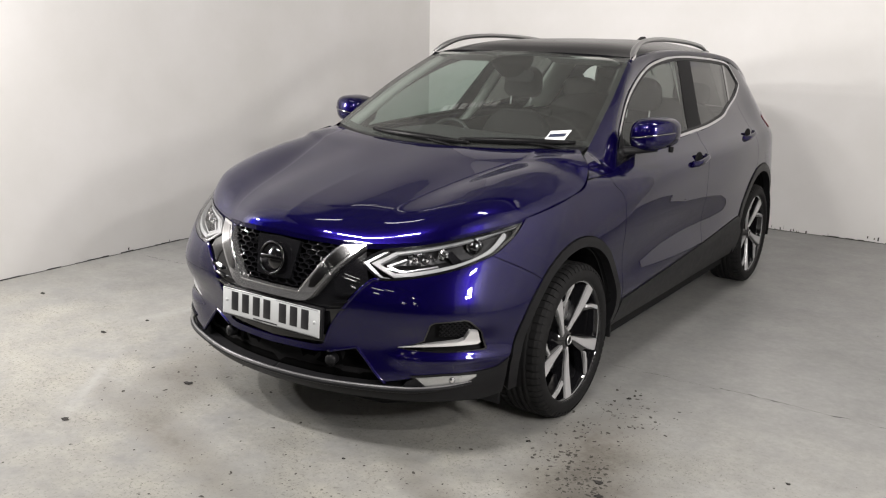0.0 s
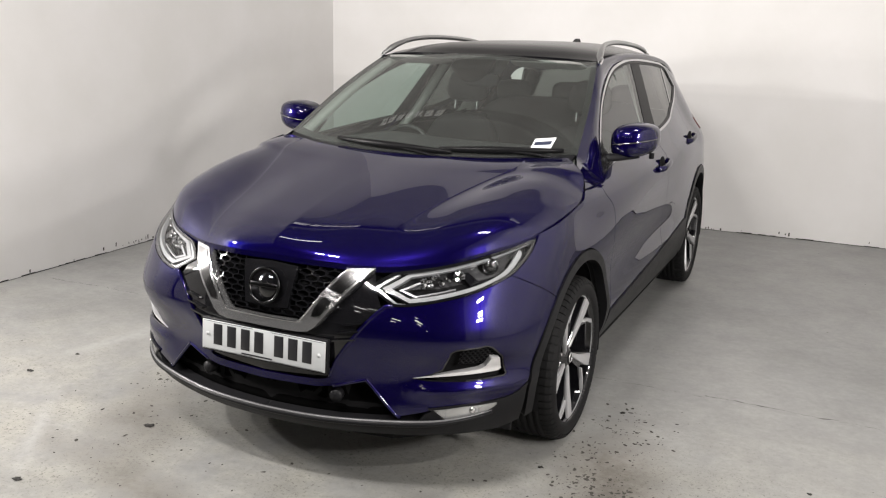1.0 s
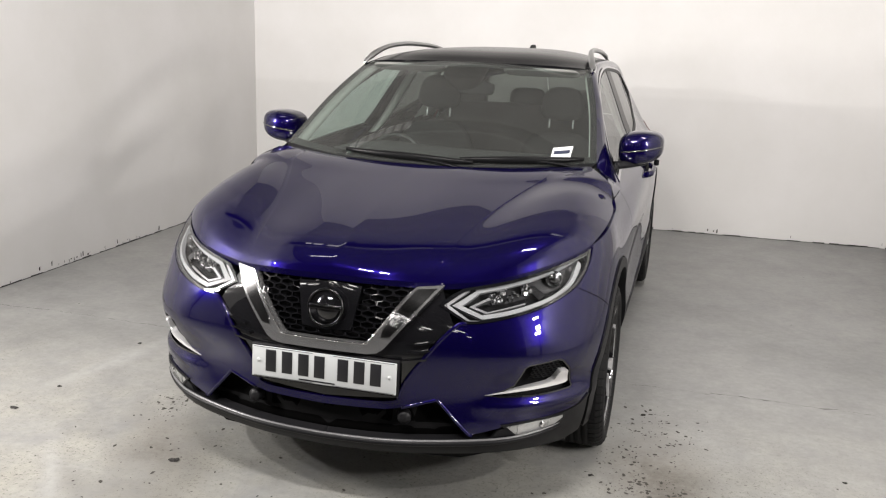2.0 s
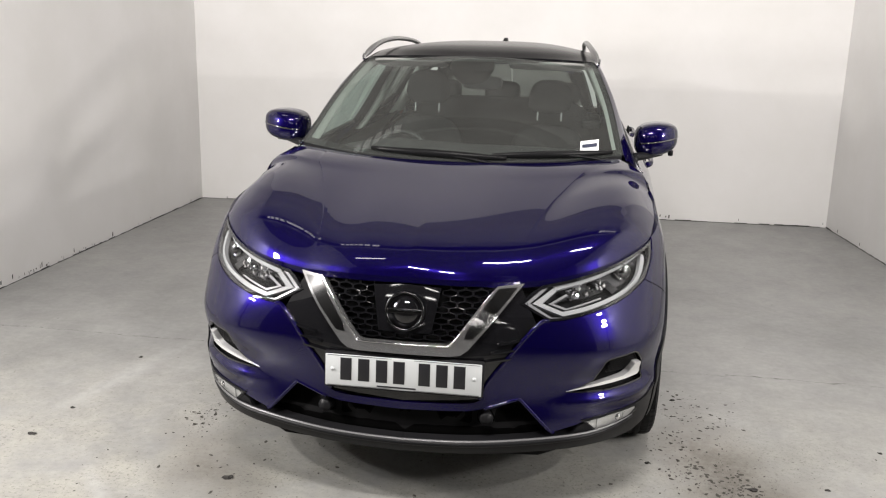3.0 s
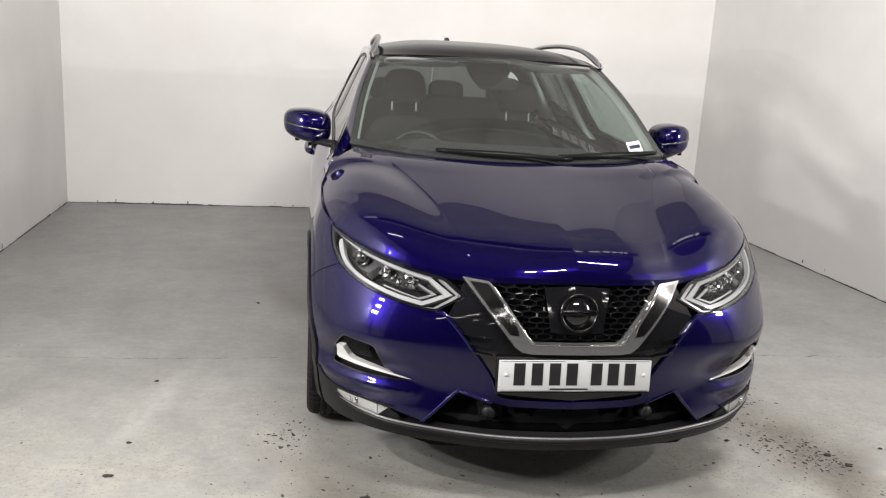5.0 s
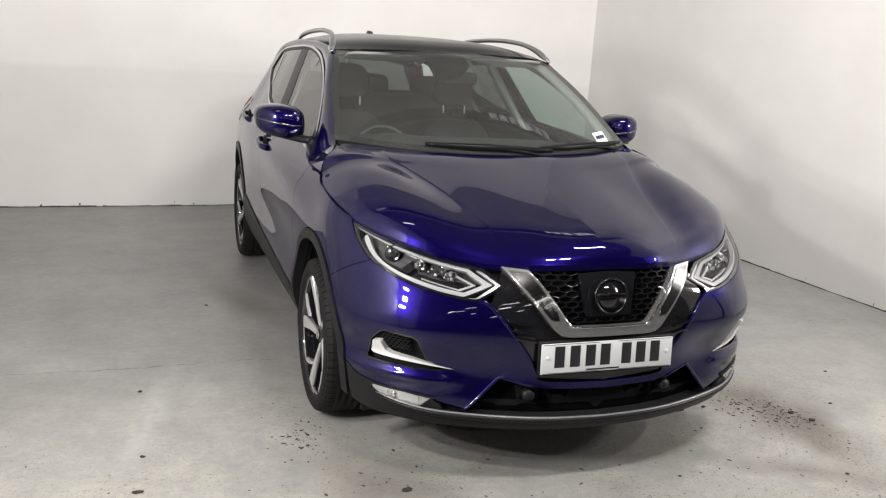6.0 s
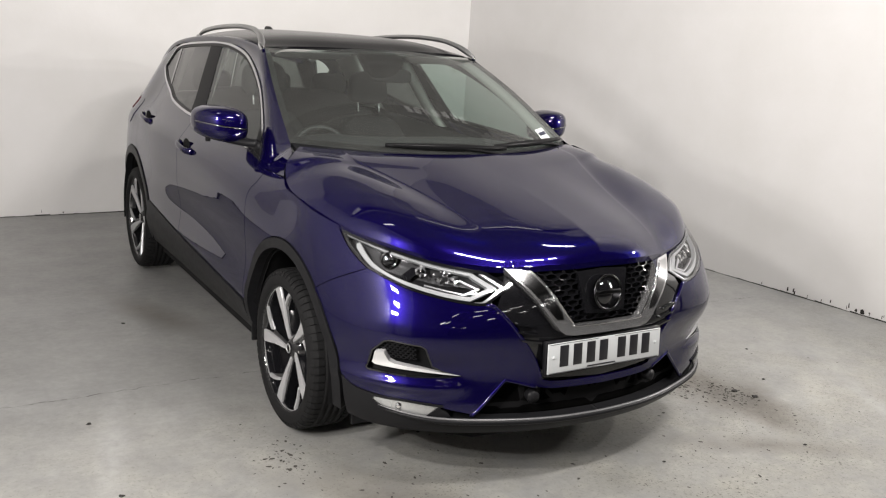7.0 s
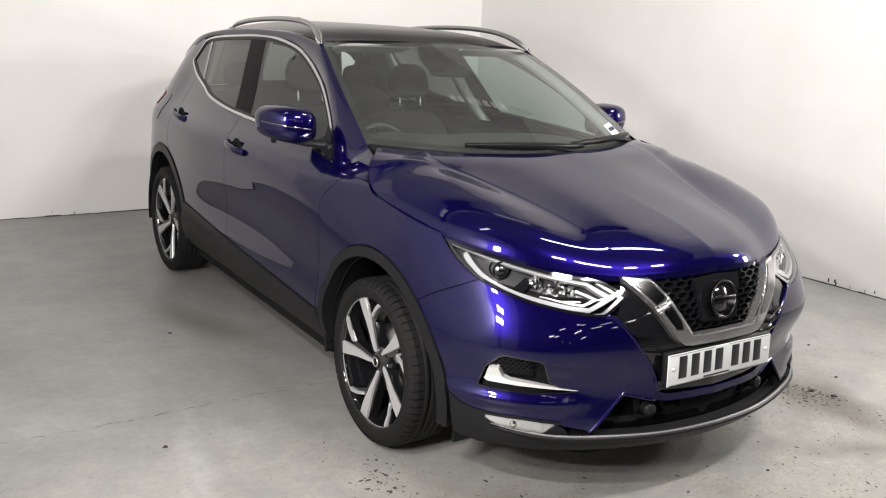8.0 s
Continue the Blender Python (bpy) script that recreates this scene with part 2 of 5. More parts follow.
# ---------------------------------------------------------------- mesh helpers
def mesh_of(name, verts, faces, smooth=True, normals=None):
    me = bpy.data.meshes.new(name)
    me.from_pydata([tuple(v) for v in verts], [], faces)
    me.validate(clean_customdata=False)
    if smooth:
        me.polygons.foreach_set("use_smooth", [True] * len(me.polygons))
    me.update()
    return me


def thing(name, label, category, at=(0, 0, 0), kind="", group=""):
    ob = new(name)
    ob.empty_display_size = 0.05
    ob.location = at
    return tagged(ob, label, category, group, kind)


def part(name, data, material, parent, label=""):
    """Links a mesh or a bmesh as one mesh object under a thing or a part."""
    if isinstance(data, bmesh.types.BMesh):
        me = bpy.data.meshes.new(name)
        data.normal_update()
        data.to_mesh(me)
        data.free()
        data = me
    ob = new(name, data)
    if not data.materials:
        data.materials.append(material)
    ob.parent = parent
    return tagged(ob, label)


def spline(pts, n=8, closed=False):
    """Catmull-Rom through points of any dimension."""
    p = np.array(pts, float)
    if len(p) == 2:
        return [tuple(p[0] + (p[1] - p[0]) * i / n) for i in range(n + 1)]
    q = np.vstack([p[-1], p, p[0], p[1]]) if closed else np.vstack([2 * p[0] - p[1], p, 2 * p[-1] - p[-2]])
    out = []
    for i in range(1, len(q) - 2):
        a, b, c, d = q[i - 1], q[i], q[i + 1], q[i + 2]
        for k in range(n):
            t = k / n
            out.append(tuple(0.5 * (2 * b + (c - a) * t + (2 * a - 5 * b + 4 * c - d) * t * t + (3 * b - a - 3 * c + d) * t ** 3)))
    if not closed:
        out.append(tuple(p[-1]))
    return out


def box_bm(sx, sy, sz, at=(0, 0, 0), bevel=0.0, seg=2, m=None):
    bm = bmesh.new()
    bmesh.ops.create_cube(bm, size=1.0)
    bmesh.ops.scale(bm, vec=(sx, sy, sz), verts=bm.verts)
    if bevel:
        bmesh.ops.bevel(bm, geom=bm.edges[:], offset=bevel, segments=seg, profile=0.5, affect="EDGES")
    bmesh.ops.translate(bm, vec=at, verts=bm.verts)
    if m:
        bmesh.ops.transform(bm, matrix=m, verts=bm.verts)
    for f in bm.faces:
        f.smooth = bevel > 0
    return bm


def tube(path, radius, sides=10, flat=1.0, closed=False):
    """A swept tube along a 3D polyline; radius may be a list."""
    p = [Vector(a) for a in path]
    n = len(p)
    verts, faces = [], []
    for i, c in enumerate(p):
        a = p[(i + 1) % n] if closed or i < n - 1 else p[i]
        b = p[i - 1] if closed or i > 0 else p[i]
        d = (a - b).normalized()
        u = d.cross(Vector((0, 0, 1)))
        u = u.normalized() if u.length > 1e-4 else Vector((1, 0, 0))
        w = u.cross(d).normalized()
        r = radius[i] if isinstance(radius, (list, tuple)) else radius
        for k in range(sides):
            t = 2 * math.pi * k / sides
            verts.append(c + u * (r * math.cos(t)) + w * (r * flat * math.sin(t)))
    for i in range(n if closed else n - 1):
        for k in range(sides):
            a, b = i * sides + k, i * sides + (k + 1) % sides
            c, d = ((i + 1) % n) * sides + (k + 1) % sides, ((i + 1) % n) * sides + k
            faces.append((a, b, c, d))
    if not closed:
        faces.append(tuple(range(sides - 1, -1, -1)))
        faces.append(tuple((n - 1) * sides + k for k in range(sides)))
    return mesh_of("tube", verts, faces)


def lathe(profile, seg=64, axis="x", closed=False):
    """profile of (radius, along) turned round an axis."""
    verts, faces = [], []
    m = len(profile)
    for i in range(seg):
        t = 2 * math.pi * i / seg
        for r, a in profile:
            verts.append((a, r * math.cos(t), r * math.sin(t)) if axis == "x" else (r * math.cos(t), r * math.sin(t), a))
    for i in range(seg):
        j = (i + 1) % seg
        for k in range(m if closed else m - 1):
            l = (k + 1) % m
            faces.append((i * m + k, i * m + l, j * m + l, j * m + k))
    return mesh_of("lathe", verts, faces)


def inside(x, y, poly):
    """Which of the points lie in the polygon."""
    c = np.zeros(len(x), bool)
    n = len(poly)
    for i in range(n):
        x1, y1 = poly[i]
        x2, y2 = poly[i - 1]
        if y1 != y2:
            c ^= ((y1 > y) != (y2 > y)) & (x < (x2 - x1) * (y - y1) / (y2 - y1) + x1)
    return c


def inset(poly, d):
    """The polygon moved inwards by d."""
    p = np.array(poly, float)
    area = 0.5 * np.sum(p[:, 0] * np.roll(p[:, 1], -1) - p[:, 1] * np.roll(p[:, 0], -1))
    s = 1 if area > 0 else -1
    out = []
    n = len(p)
    for i in range(n):
        a, b = p[i] - p[i - 1], p[(i + 1) % n] - p[i]
        la, lb = np.hypot(*a), np.hypot(*b)
        if la < 1e-9 or lb < 1e-9:
            out.append(tuple(p[i]))
            continue
        na, nb = np.array([-a[1], a[0]]) / la, np.array([-b[1], b[0]]) / lb
        m = na + nb
        l = np.dot(m, m)
        m = m * (2 / l) if l > 0.3 else na
        out.append(tuple(p[i] + s * d * m))
    return out


def resample(poly, step):
    out = []
    n = len(poly)
    for i in range(n):
        a, b = np.array(poly[i]), np.array(poly[(i + 1) % n])
        l = np.hypot(*(b - a))
        if l < 1e-5:
            continue
        k = max(1, int(math.ceil(l / step)))
        out += [tuple(a + (b - a) * j / k) for j in range(k)]
    return out


def trimmed(surf, poly, holes=(), cell=0.03, depth=0.012, off=0.0, gap=0.0, flip=False, sides=(1,), round_edge=0.003):
    """Meshes of the panel that an outline cuts out of a surface: a skin, a rolled edge and a flange turned inwards."""
    if gap:
        poly = inset(poly, gap)
        holes = [inset(h, -gap) for h in holes]
    loops = [resample(p, cell * 0.6) for p in (poly, *holes)]
    pts, edges = [], []
    for lp in loops:
        k = len(pts)
        pts += lp
        edges += [(k + i, k + (i + 1) % len(lp)) for i in range(len(lp))]
    P = np.array(loops[0])
    lo, hi = P.min(0), P.max(0)
    nx, ny = int((hi[0] - lo[0]) / cell) + 1, int((hi[1] - lo[1]) / cell) + 1
    gx, gy = np.meshgrid(lo[0] + cell * (np.arange(nx) + 0.5), lo[1] + cell * (np.arange(ny) + 0.5))
    gx, gy = gx.ravel(), gy.ravel()
    ok = inside(gx, gy, loops[0])
    for h in loops[1:]:
        ok &= ~inside(gx, gy, h)
    bd = np.array(pts)
    if ok.any():
        g = np.stack([gx[ok], gy[ok]], 1)
        near = np.min(((g[:, None, :] - bd[None, :, :]) ** 2).sum(2), 1) > (cell * 0.45) ** 2
        g = g[near]
    else:
        g = np.zeros((0, 2))
    allp = [Vector(p) for p in pts] + [Vector(p) for p in g]
    v2, e2, f2, ov, oe, of = delaunay_2d_cdt(allp, edges, [], 0, 1e-6)
    q = np.array([tuple(v) for v in v2])
    tri = np.array([f for f in f2 if len(f) == 3])
    cen = q[tri].mean(1)
    ok = inside(cen[:, 0], cen[:, 1], loops[0])
    for h in loops[1:]:
        ok &= ~inside(cen[:, 0], cen[:, 1], h)
    tri = tri[ok]
    where = {}
    for i, os in enumerate(ov):
        for o in os:
            where[o] = i
    eps = 1e-3
    p0 = surf(q[:, 0], q[:, 1])
    nrm = np.cross(surf(q[:, 0] + eps, q[:, 1]) - p0, surf(q[:, 0], q[:, 1] + eps) - p0)
    nrm /= np.linalg.norm(nrm, axis=1)[:, None] + 1e-12
    if flip:
        nrm = -nrm
    skin = p0 + nrm * off
    verts = [tuple(v) for v in skin]
    a3, b3, c3 = skin[tri[:, 0]], skin[tri[:, 1]], skin[tri[:, 2]]
    turn = (np.cross(b3 - a3, c3 - a3) * nrm[tri[:, 0]]).sum(1) < 0
    tri[turn] = tri[turn][:, ::-1]
    faces = [tuple(int(i) for i in t) for t in tri]
    used = set(tri.ravel().tolist())
    # rolled edge and flange
    k0 = 0
    for lp in loops:
        ids = []
        for i in range(len(lp)):
            j = where.get(k0 + i)
            if j is not None and j in used and (not ids or ids[-1] != j):
                ids.append(j)
        k0 += len(lp)
        if depth <= 0 or len(ids) < 3:
            continue
        rings = []
        for d in (0.0, depth):
            base = len(verts)
            for j in ids:
                verts.append(tuple(skin[j] - nrm[j] * d))
            rings.append(list(range(base, base + len(ids))))
        for r0, r1 in zip(rings, rings[1:]):
            for i in range(len(ids)):
                j = (i + 1) % len(ids)
                faces.append((r0[i], r0[j], r1[j], r1[i]))
    made = []
    for sg in sides:
        vv = [(sg * x, y, z) for x, y, z in verts]
        ff = faces if sg > 0 else [f[::-1] for f in faces]
        me = mesh_of("panel", vv, ff)
        vn = np.zeros((len(vv), 3))
        vn[:len(q)] = nrm
        vn[:, 0] *= sg
        me.normals_split_custom_set_from_vertices(vn.tolist())
        made.append(me)
    return made


# ---------------------------------------------------------------- room
UPPER = 4.6


def wall_between(name, a, b, height, thick, label, material=None, foot=-0.05):
    """A wall whose inner face runs from a to b in plan, thickness to the left of that line."""
    a, b = Vector(a), Vector(b)
    d = (b - a).normalized()
    n = Vector((-d.y, d.x))
    q = [a, b, b + n * thick, a + n * thick]
    bm = bmesh.new()
    lo = [bm.verts.new((p.x, p.y, foot)) for p in q]
    hi = [bm.verts.new((p.x, p.y, height)) for p in q]
    bm.faces.new(lo[::-1])
    bm.faces.new(hi)
    for i in range(4):
        j = (i + 1) % 4
        bm.faces.new((lo[i], lo[j], hi[j], hi[i]))
    me = bpy.data.meshes.new(name)
    bm.to_mesh(me)
    bm.free()
    me.materials.append(material or WALL)
    return tagged(new(name, me), label, "wall", kind="structure")


CEIL = 4.6
NW, NE = (-2.955, 4.285), (2.695, 4.415)
SW, SE = (-2.80, -9.0), (3.84, -9.0)
MW, ME = (-2.876, -2.6), (3.299, -2.6)
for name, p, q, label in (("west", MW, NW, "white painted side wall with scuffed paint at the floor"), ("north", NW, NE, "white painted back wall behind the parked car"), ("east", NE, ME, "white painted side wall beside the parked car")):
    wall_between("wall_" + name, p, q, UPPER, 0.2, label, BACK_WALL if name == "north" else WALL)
# unseen walls ahead of the car, coloured dark to darken its reflections
wall_between("wall_south_west", SW, MW, CEIL, 0.2, "unseen dark wall, added to darken the car's reflections", GREY_WALL)
wall_between("wall_south_east", ME, SE, CEIL, 0.2, "unseen dark wall, added to darken the car's reflections", GREY_WALL)
wall_between("wall_south", SE, SW, CEIL, 0.2, "plain grey wall closing the far end of the bay", GREY_WALL)


def slab(name, z0, z1, material, label):
    bm = box_bm(7.6, 14.2, z1 - z0, (0.4, -2.4, (z0 + z1) / 2))
    me = bpy.data.meshes.new(name)
    bm.to_mesh(me)
    bm.free()
    me.materials.append(material)
    return tagged(new(name, me), label, name, kind="structure")


slab("floor", -0.2, 0.0, FLOOR, "worn grey painted concrete floor with stains and cracks")
# unseen dark floor ahead, added so the bumper reflects less light
me = bpy.data.meshes.new("dark_floor_strip")
bm = box_bm(7.6, 6.6, 0.02, (0.4, -6.2, -0.006))
bm.to_mesh(me)
bm.free()
me.materials.append(GREY_WALL)
tagged(new("dark_floor_strip", me), "unseen dark floor strip, added to darken the bumper's reflections", "floor", kind="structure")
slab("ceiling", CEIL, CEIL + 0.2, DARK_CEIL, "dark unlit ceiling high above the bay")
me = bpy.data.meshes.new("ceiling_lining")
bm = box_bm(6.2, 3.0, 0.03, (0.0, 3.16, CEIL - 0.017))
bm.to_mesh(me)
bm.free()
me.materials.append(UPPER_WALL)
tagged(new("ceiling_lining", me), "pale painted ceiling boards behind the beam", "ceiling", kind="structure")


def led_fixture(eye, target, sx, sy, strength, cells=1, label="white square light panel on a stand", group="stand lights", hung=True, watts=0.0, spread=180):
    """A shallow metal tray with glowing diffuser cells that faces the target, hung on rods or carried by a bracket. watts: the lamp in it, where it lights the place."""
    f = thing("studio_light", label, "light", group=group)
    f.matrix_world = look(eye, target)
    part("housing", box_bm(sx + 0.03, sy + 0.03, 0.04, (0, 0, 0.024), 0.004), DARK, f)
    w = sx / cells
    glow = bpy.data.materials.get("led_%g" % strength) or mat("led_%g" % strength, (0.8, 0.8, 0.8), 0.5, emit=LED_COLOUR, strength=strength)
    for i in range(cells):
        part("diffuser", box_bm(w * (0.72 if cells > 1 else 1.0), sy, 0.006, (-sx / 2 + w * (i + 0.5), 0, 0.0), 0.001), glow, f)
    if watts:
        data = bpy.data.lights.new("panel_lamp", "AREA")
        data.shape, data.size, data.size_y, data.energy, data.color = "RECTANGLE", sx, sy, watts, LED_COLOUR
        data.spread = radians(spread)
        lamp = new("panel_lamp", data)
        lamp.parent = f
        lamp.location = (0, 0, -0.006)
    inv = f.matrix_world.inverted()
    if hung:
        for dx in (-0.4, 0.4):
            top = f.matrix_world @ Vector((dx * sx, 0, 0.035))
            part("rod", tube([inv @ top, inv @ Vector((top.x, top.y, CEIL + 0.01))], 0.006, 8), STEEL, f)
    return f


LED_COLOUR = (1.0, 0.955, 0.918)
# stacked panels on poles beside the front corners of the bay
for sg, x in ((1, 3.02), (-1, -2.70)):
    pole = thing("light_stand", "dark steel pole carrying stacked light panels", "stand", (x + sg * 0.09, -1.66, 0), group="light stands")
    part("pole", tube([(0, 0, 0.02), (0, 0, 2.45)], 0.02, 12), DARK, pole)
    part("foot_plate", box_bm(0.20, 0.34, 0.02, (0, 0, 0.01), 0.004), DARK, pole)
    for z, w, h, watts, dx, tilt in ((2.24, 0.20, 0.13, 72, 0.0, -0.2), (1.68, 0.18, 0.11, 40, 0.06, 0.3), (1.50, 0.24, 0.07, 40, -0.06, -0.5)):
        led_fixture((x + dx, -1.62, z), (-0.4 * sg + tilt, 1.0, z - 0.1 + 0.3 * tilt), w, h, 20, hung=False, watts=watts * (0.80 if sg > 0 else 1.32))
# bars of square lights on a beam above the cabin
beam = thing("lighting_beam", "dark steel beam across the bay above the car", "beam", (0, 1.62, 4.12))
part("web", box_bm(5.6, 0.03, 0.20, (-0.05, 0, 0), 0.004), DARK, beam)
for z in (-0.11, 0.11):
    part("flange", box_bm(5.6, 0.12, 0.02, (-0.05, 0, z), 0.004), DARK, beam)
for x in (-2.0, 0.0, 2.0):
    part("hanger", tube([(x, 0, 0.11), (x, 0, CEIL - 4.11)], 0.012, 8), STEEL, beam)
for x in (-1.75, 1.75):
    led_fixture((x, 1.62, 3.985), (x, 1.62, 0), 1.05, 0.15, 1.9, 7, "bar of seven square white lights under the beam", "square light bars", hung=False)
# small lamps scattered over the entrance
lamps = random.Random(5)
for i in range(16):
    x, y, z = -2.5 + 0.34 * i + lamps.uniform(-0.15, 0.15), lamps.uniform(-7.6, -4.6), lamps.uniform(1.5, 2.6)
    led_fixture((x, y, z), (x + lamps.uniform(-0.6, 0.6), y + 2.0, z - 1.6), lamps.uniform(0.14, 0.42), lamps.uniform(0.03, 0.07), 30, 1, "small white lamp over the entrance", "entrance lamps")
# pair of panels hung ahead of the car
for x in (-0.32, 0.32):
    led_fixture((x, -2.35, 3.12), (0, 1.5, 0.6), 0.42, 0.11, 20, 1, "white light panel hung ahead of the car", "front light panels", watts=44, spread=140)
# added fill panels high above the bay's sides, unseen; the east one is stronger
for x, watts in ((-1.65, 8), (1.65, 58)):
    led_fixture((x, -0.2, 4.3), (x * 1.2, 2.0, 0.3), 0.9, 0.20, 2, 1, "added fill light panel high above the bay, unseen", "ceiling light panels", watts=watts, spread=130)

# ---------------------------------------------------------------- body surface
# plan radius of the body by height: front (angle from straight ahead), flank, tail
LEVELS = (0.20, 0.27, 0.35, 0.46, 0.56, 0.66, 0.72, 0.79, 0.86, 0.92, 0.97, 1.02, 1.10, 1.25, 1.47)
FRONT_AT = (0.0, 14.4, 28.8, 40.5, 54.0, 67.5, 79.0, 90.0)
FRONT = (
    (0.830, 0.840, 0.870, 0.905, 0.926, 0.903, 0.868, 0.841),
    (0.880, 0.890, 0.915, 0.948, 0.956, 0.925, 0.883, 0.858),
    (0.880, 0.892, 0.920, 0.960, 0.972, 0.938, 0.892, 0.872),
    (0.874, 0.882, 0.908, 0.952, 0.974, 0.945, 0.903, 0.884),
    (0.870, 0.886, 0.928, 0.976, 0.988, 0.949, 0.906, 0.889),
    (0.856, 0.876, 0.917, 0.962, 0.977, 0.943, 0.902, 0.889),
    (0.840, 0.862, 0.893, 0.935, 0.958, 0.934, 0.899, 0.887),
    (0.820, 0.836, 0.836, 0.878, 0.926, 0.919, 0.892, 0.881),
    (0.795, 0.800, 0.785, 0.825, 0.871, 0.892, 0.881, 0.867),
    (0.765, 0.768, 0.750, 0.785, 0.825, 0.852, 0.856, 0.850),
    (0.730, 0.735, 0.720, 0.750, 0.785, 0.812, 0.824, 0.829),
)
SIDE_AT = (0.45, 1.0, 1.5, 2.0, 2.35, 2.62)
SIDE = (
    (0.800, 0.800, 0.800, 0.805, 0.820, 0.830),
    (0.835, 0.835, 0.835, 0.838, 0.845, 0.850),
    (0.868, 0.870, 0.870, 0.870, 0.868, 0.865),
    (0.888, 0.890, 0.890, 0.888, 0.880, 0.874),
    (0.880, 0.873, 0.875, 0.886, 0.884, 0.878),
    (0.883, 0.873, 0.878, 0.892, 0.888, 0.880),
    (0.889, 0.885, 0.889, 0.897, 0.889, 0.880),
    (0.889, 0.890, 0.893, 0.899, 0.889, 0.878),
    (0.884, 0.894, 0.896, 0.898, 0.886, 0.872),
    (0.868, 0.888, 0.892, 0.890, 0.876, 0.860),
    (0.846, 0.866, 0.872, 0.868, 0.852, 0.836),
    (0.802, 0.818, 0.824, 0.822, 0.808, 0.794),
    (0.752, 0.760, 0.764, 0.762, 0.750, 0.738),
    (0.683, 0.686, 0.688, 0.684, 0.672, 0.660),
    (0.576, 0.580, 0.580, 0.576, 0.564, 0.552),
)
TAIL_AT = (28.0, 50.0, 70.0, 90.0)
TAIL = (
    (0.87, 0.90, 0.84, 0.80), (0.90, 0.94, 0.88, 0.84), (0.915, 0.965, 0.90, 0.86), (0.925, 0.975, 0.91, 0.87), (0.93, 0.98, 0.915, 0.875),
    (0.93, 0.975, 0.90, 0.855), (0.925, 0.965, 0.885, 0.84), (0.92, 0.955, 0.88, 0.835), (0.915, 0.955, 0.88, 0.835), (0.910, 0.942, 0.878, 0.83),
    (0.892, 0.922, 0.868, 0.82), (0.856, 0.892, 0.85, 0.805), (0.806, 0.846, 0.818, 0.78), (0.718, 0.76, 0.732, 0.70), (0.585, 0.615, 0.583, 0.553),
)
REAR_Y = 2.62
ARC = 1.4


def build_net():
    knots, net = [], []
    for a, i in zip(FRONT_AT, range(8)):
        t = radians(a)
        col = []
        for j, z in enumerate(LEVELS):
            d = FRONT[j][i] if j < 11 else FRONT[10][i] + (SIDE[j][0] - SIDE[10][0])
            col.append((d * math.sin(t), -d * math.cos(t), z))
        knots.append(ARC * a / 90)
        net.append(col)
    for y, i in zip(SIDE_AT, range(6)):
        knots.append(ARC + y)
        net.append([(SIDE[j][i], y, z) for j, z in enumerate(LEVELS)])
    for a, i in zip(TAIL_AT, range(4)):
        t = radians(a)
        knots.append(ARC + REAR_Y + ARC * a / 90)
        net.append([(TAIL[j][i] * math.cos(t), REAR_Y + TAIL[j][i] * math.sin(t), z) for j, z in enumerate(LEVELS)])
    return np.array(knots), np.array(net)


def second_matrix(k):
    """Matrix that turns values at the knots into second derivatives of the natural cubic spline."""
    n = len(k)
    A, C = np.eye(n), np.zeros((n, n))
    for i in range(1, n - 1):
        h0, h1 = k[i] - k[i - 1], k[i + 1] - k[i]
        A[i, i - 1], A[i, i], A[i, i + 1] = h0, 2 * (h0 + h1), h1
        C[i, i - 1], C[i, i], C[i, i + 1] = 6 / h0, -6 / h0 - 6 / h1, 6 / h1
    return np.linalg.solve(A, C)


def weights(k, M, x):
    """Rows of weights that give the spline's values at x from the values at the knots."""
    x = np.asarray(x, float)
    i = np.clip(np.searchsorted(k, x) - 1, 0, len(k) - 2)
    h = k[i + 1] - k[i]
    b = (x - k[i]) / h
    a = 1 - b
    W = np.zeros((len(x), len(k)))
    r = np.arange(len(x))
    W[r, i] += a
    W[r, i + 1] += b
    W += ((a ** 3 - a) * h * h / 6)[:, None] * M[i] + ((b ** 3 - b) * h * h / 6)[:, None] * M[i + 1]
    return W


KS, NET = build_net()
KZ = np.array(LEVELS)
MS, MZ = second_matrix(KS), second_matrix(KZ)


def wrap(s, z):
    """The body's outer surface, half of it: s metres round the car from the nose, z height."""
    s, z = np.atleast_1d(np.asarray(s, float)), np.atleast_1d(np.asarray(z, float))
    ws, wz = weights(KS, MS, s), weights(KZ, MZ, z)
    p = np.einsum("ni,nj,ijk->nk", ws, wz, NET)
    # ledge of the bumper below the side pockets, and the hollow over it
    a = s * 90 / ARC
    band = 1 / (1 + np.exp(-(a - 36.0) / 1.6)) / (1 + np.exp((a - 60.0) / 2.5))
    out = band * (0.013 * np.exp(-((z - 0.405) / 0.021) ** 2) - 0.010 * np.exp(-((z - 0.475) / 0.035) ** 2) + 0.006 * np.exp(-((z - 0.60) / 0.05) ** 2))
    t = np.radians(np.clip(a, 0, 90))
    p[:, 0] += out * np.sin(t)
    p[:, 1] -= out * np.cos(t)
    return p


def nose(x, z):
    """The same surface by width and height, for what faces ahead."""
    x, z = np.atleast_1d(np.asarray(x, float)), np.atleast_1d(np.asarray(z, float))
    s = np.abs(x) / 0.86
    for _ in range(12):
        s = s + (np.abs(x) - wrap(s, z)[:, 0])
    p = wrap(s, z)
    p[:, 0] = x
    return p


def at(s, z):
    return tuple(wrap([s], [z])[0])


def side(pts):
    """(y, z) points of the flank to (s, z)."""
    return [(ARC + y, z) for y, z in pts]


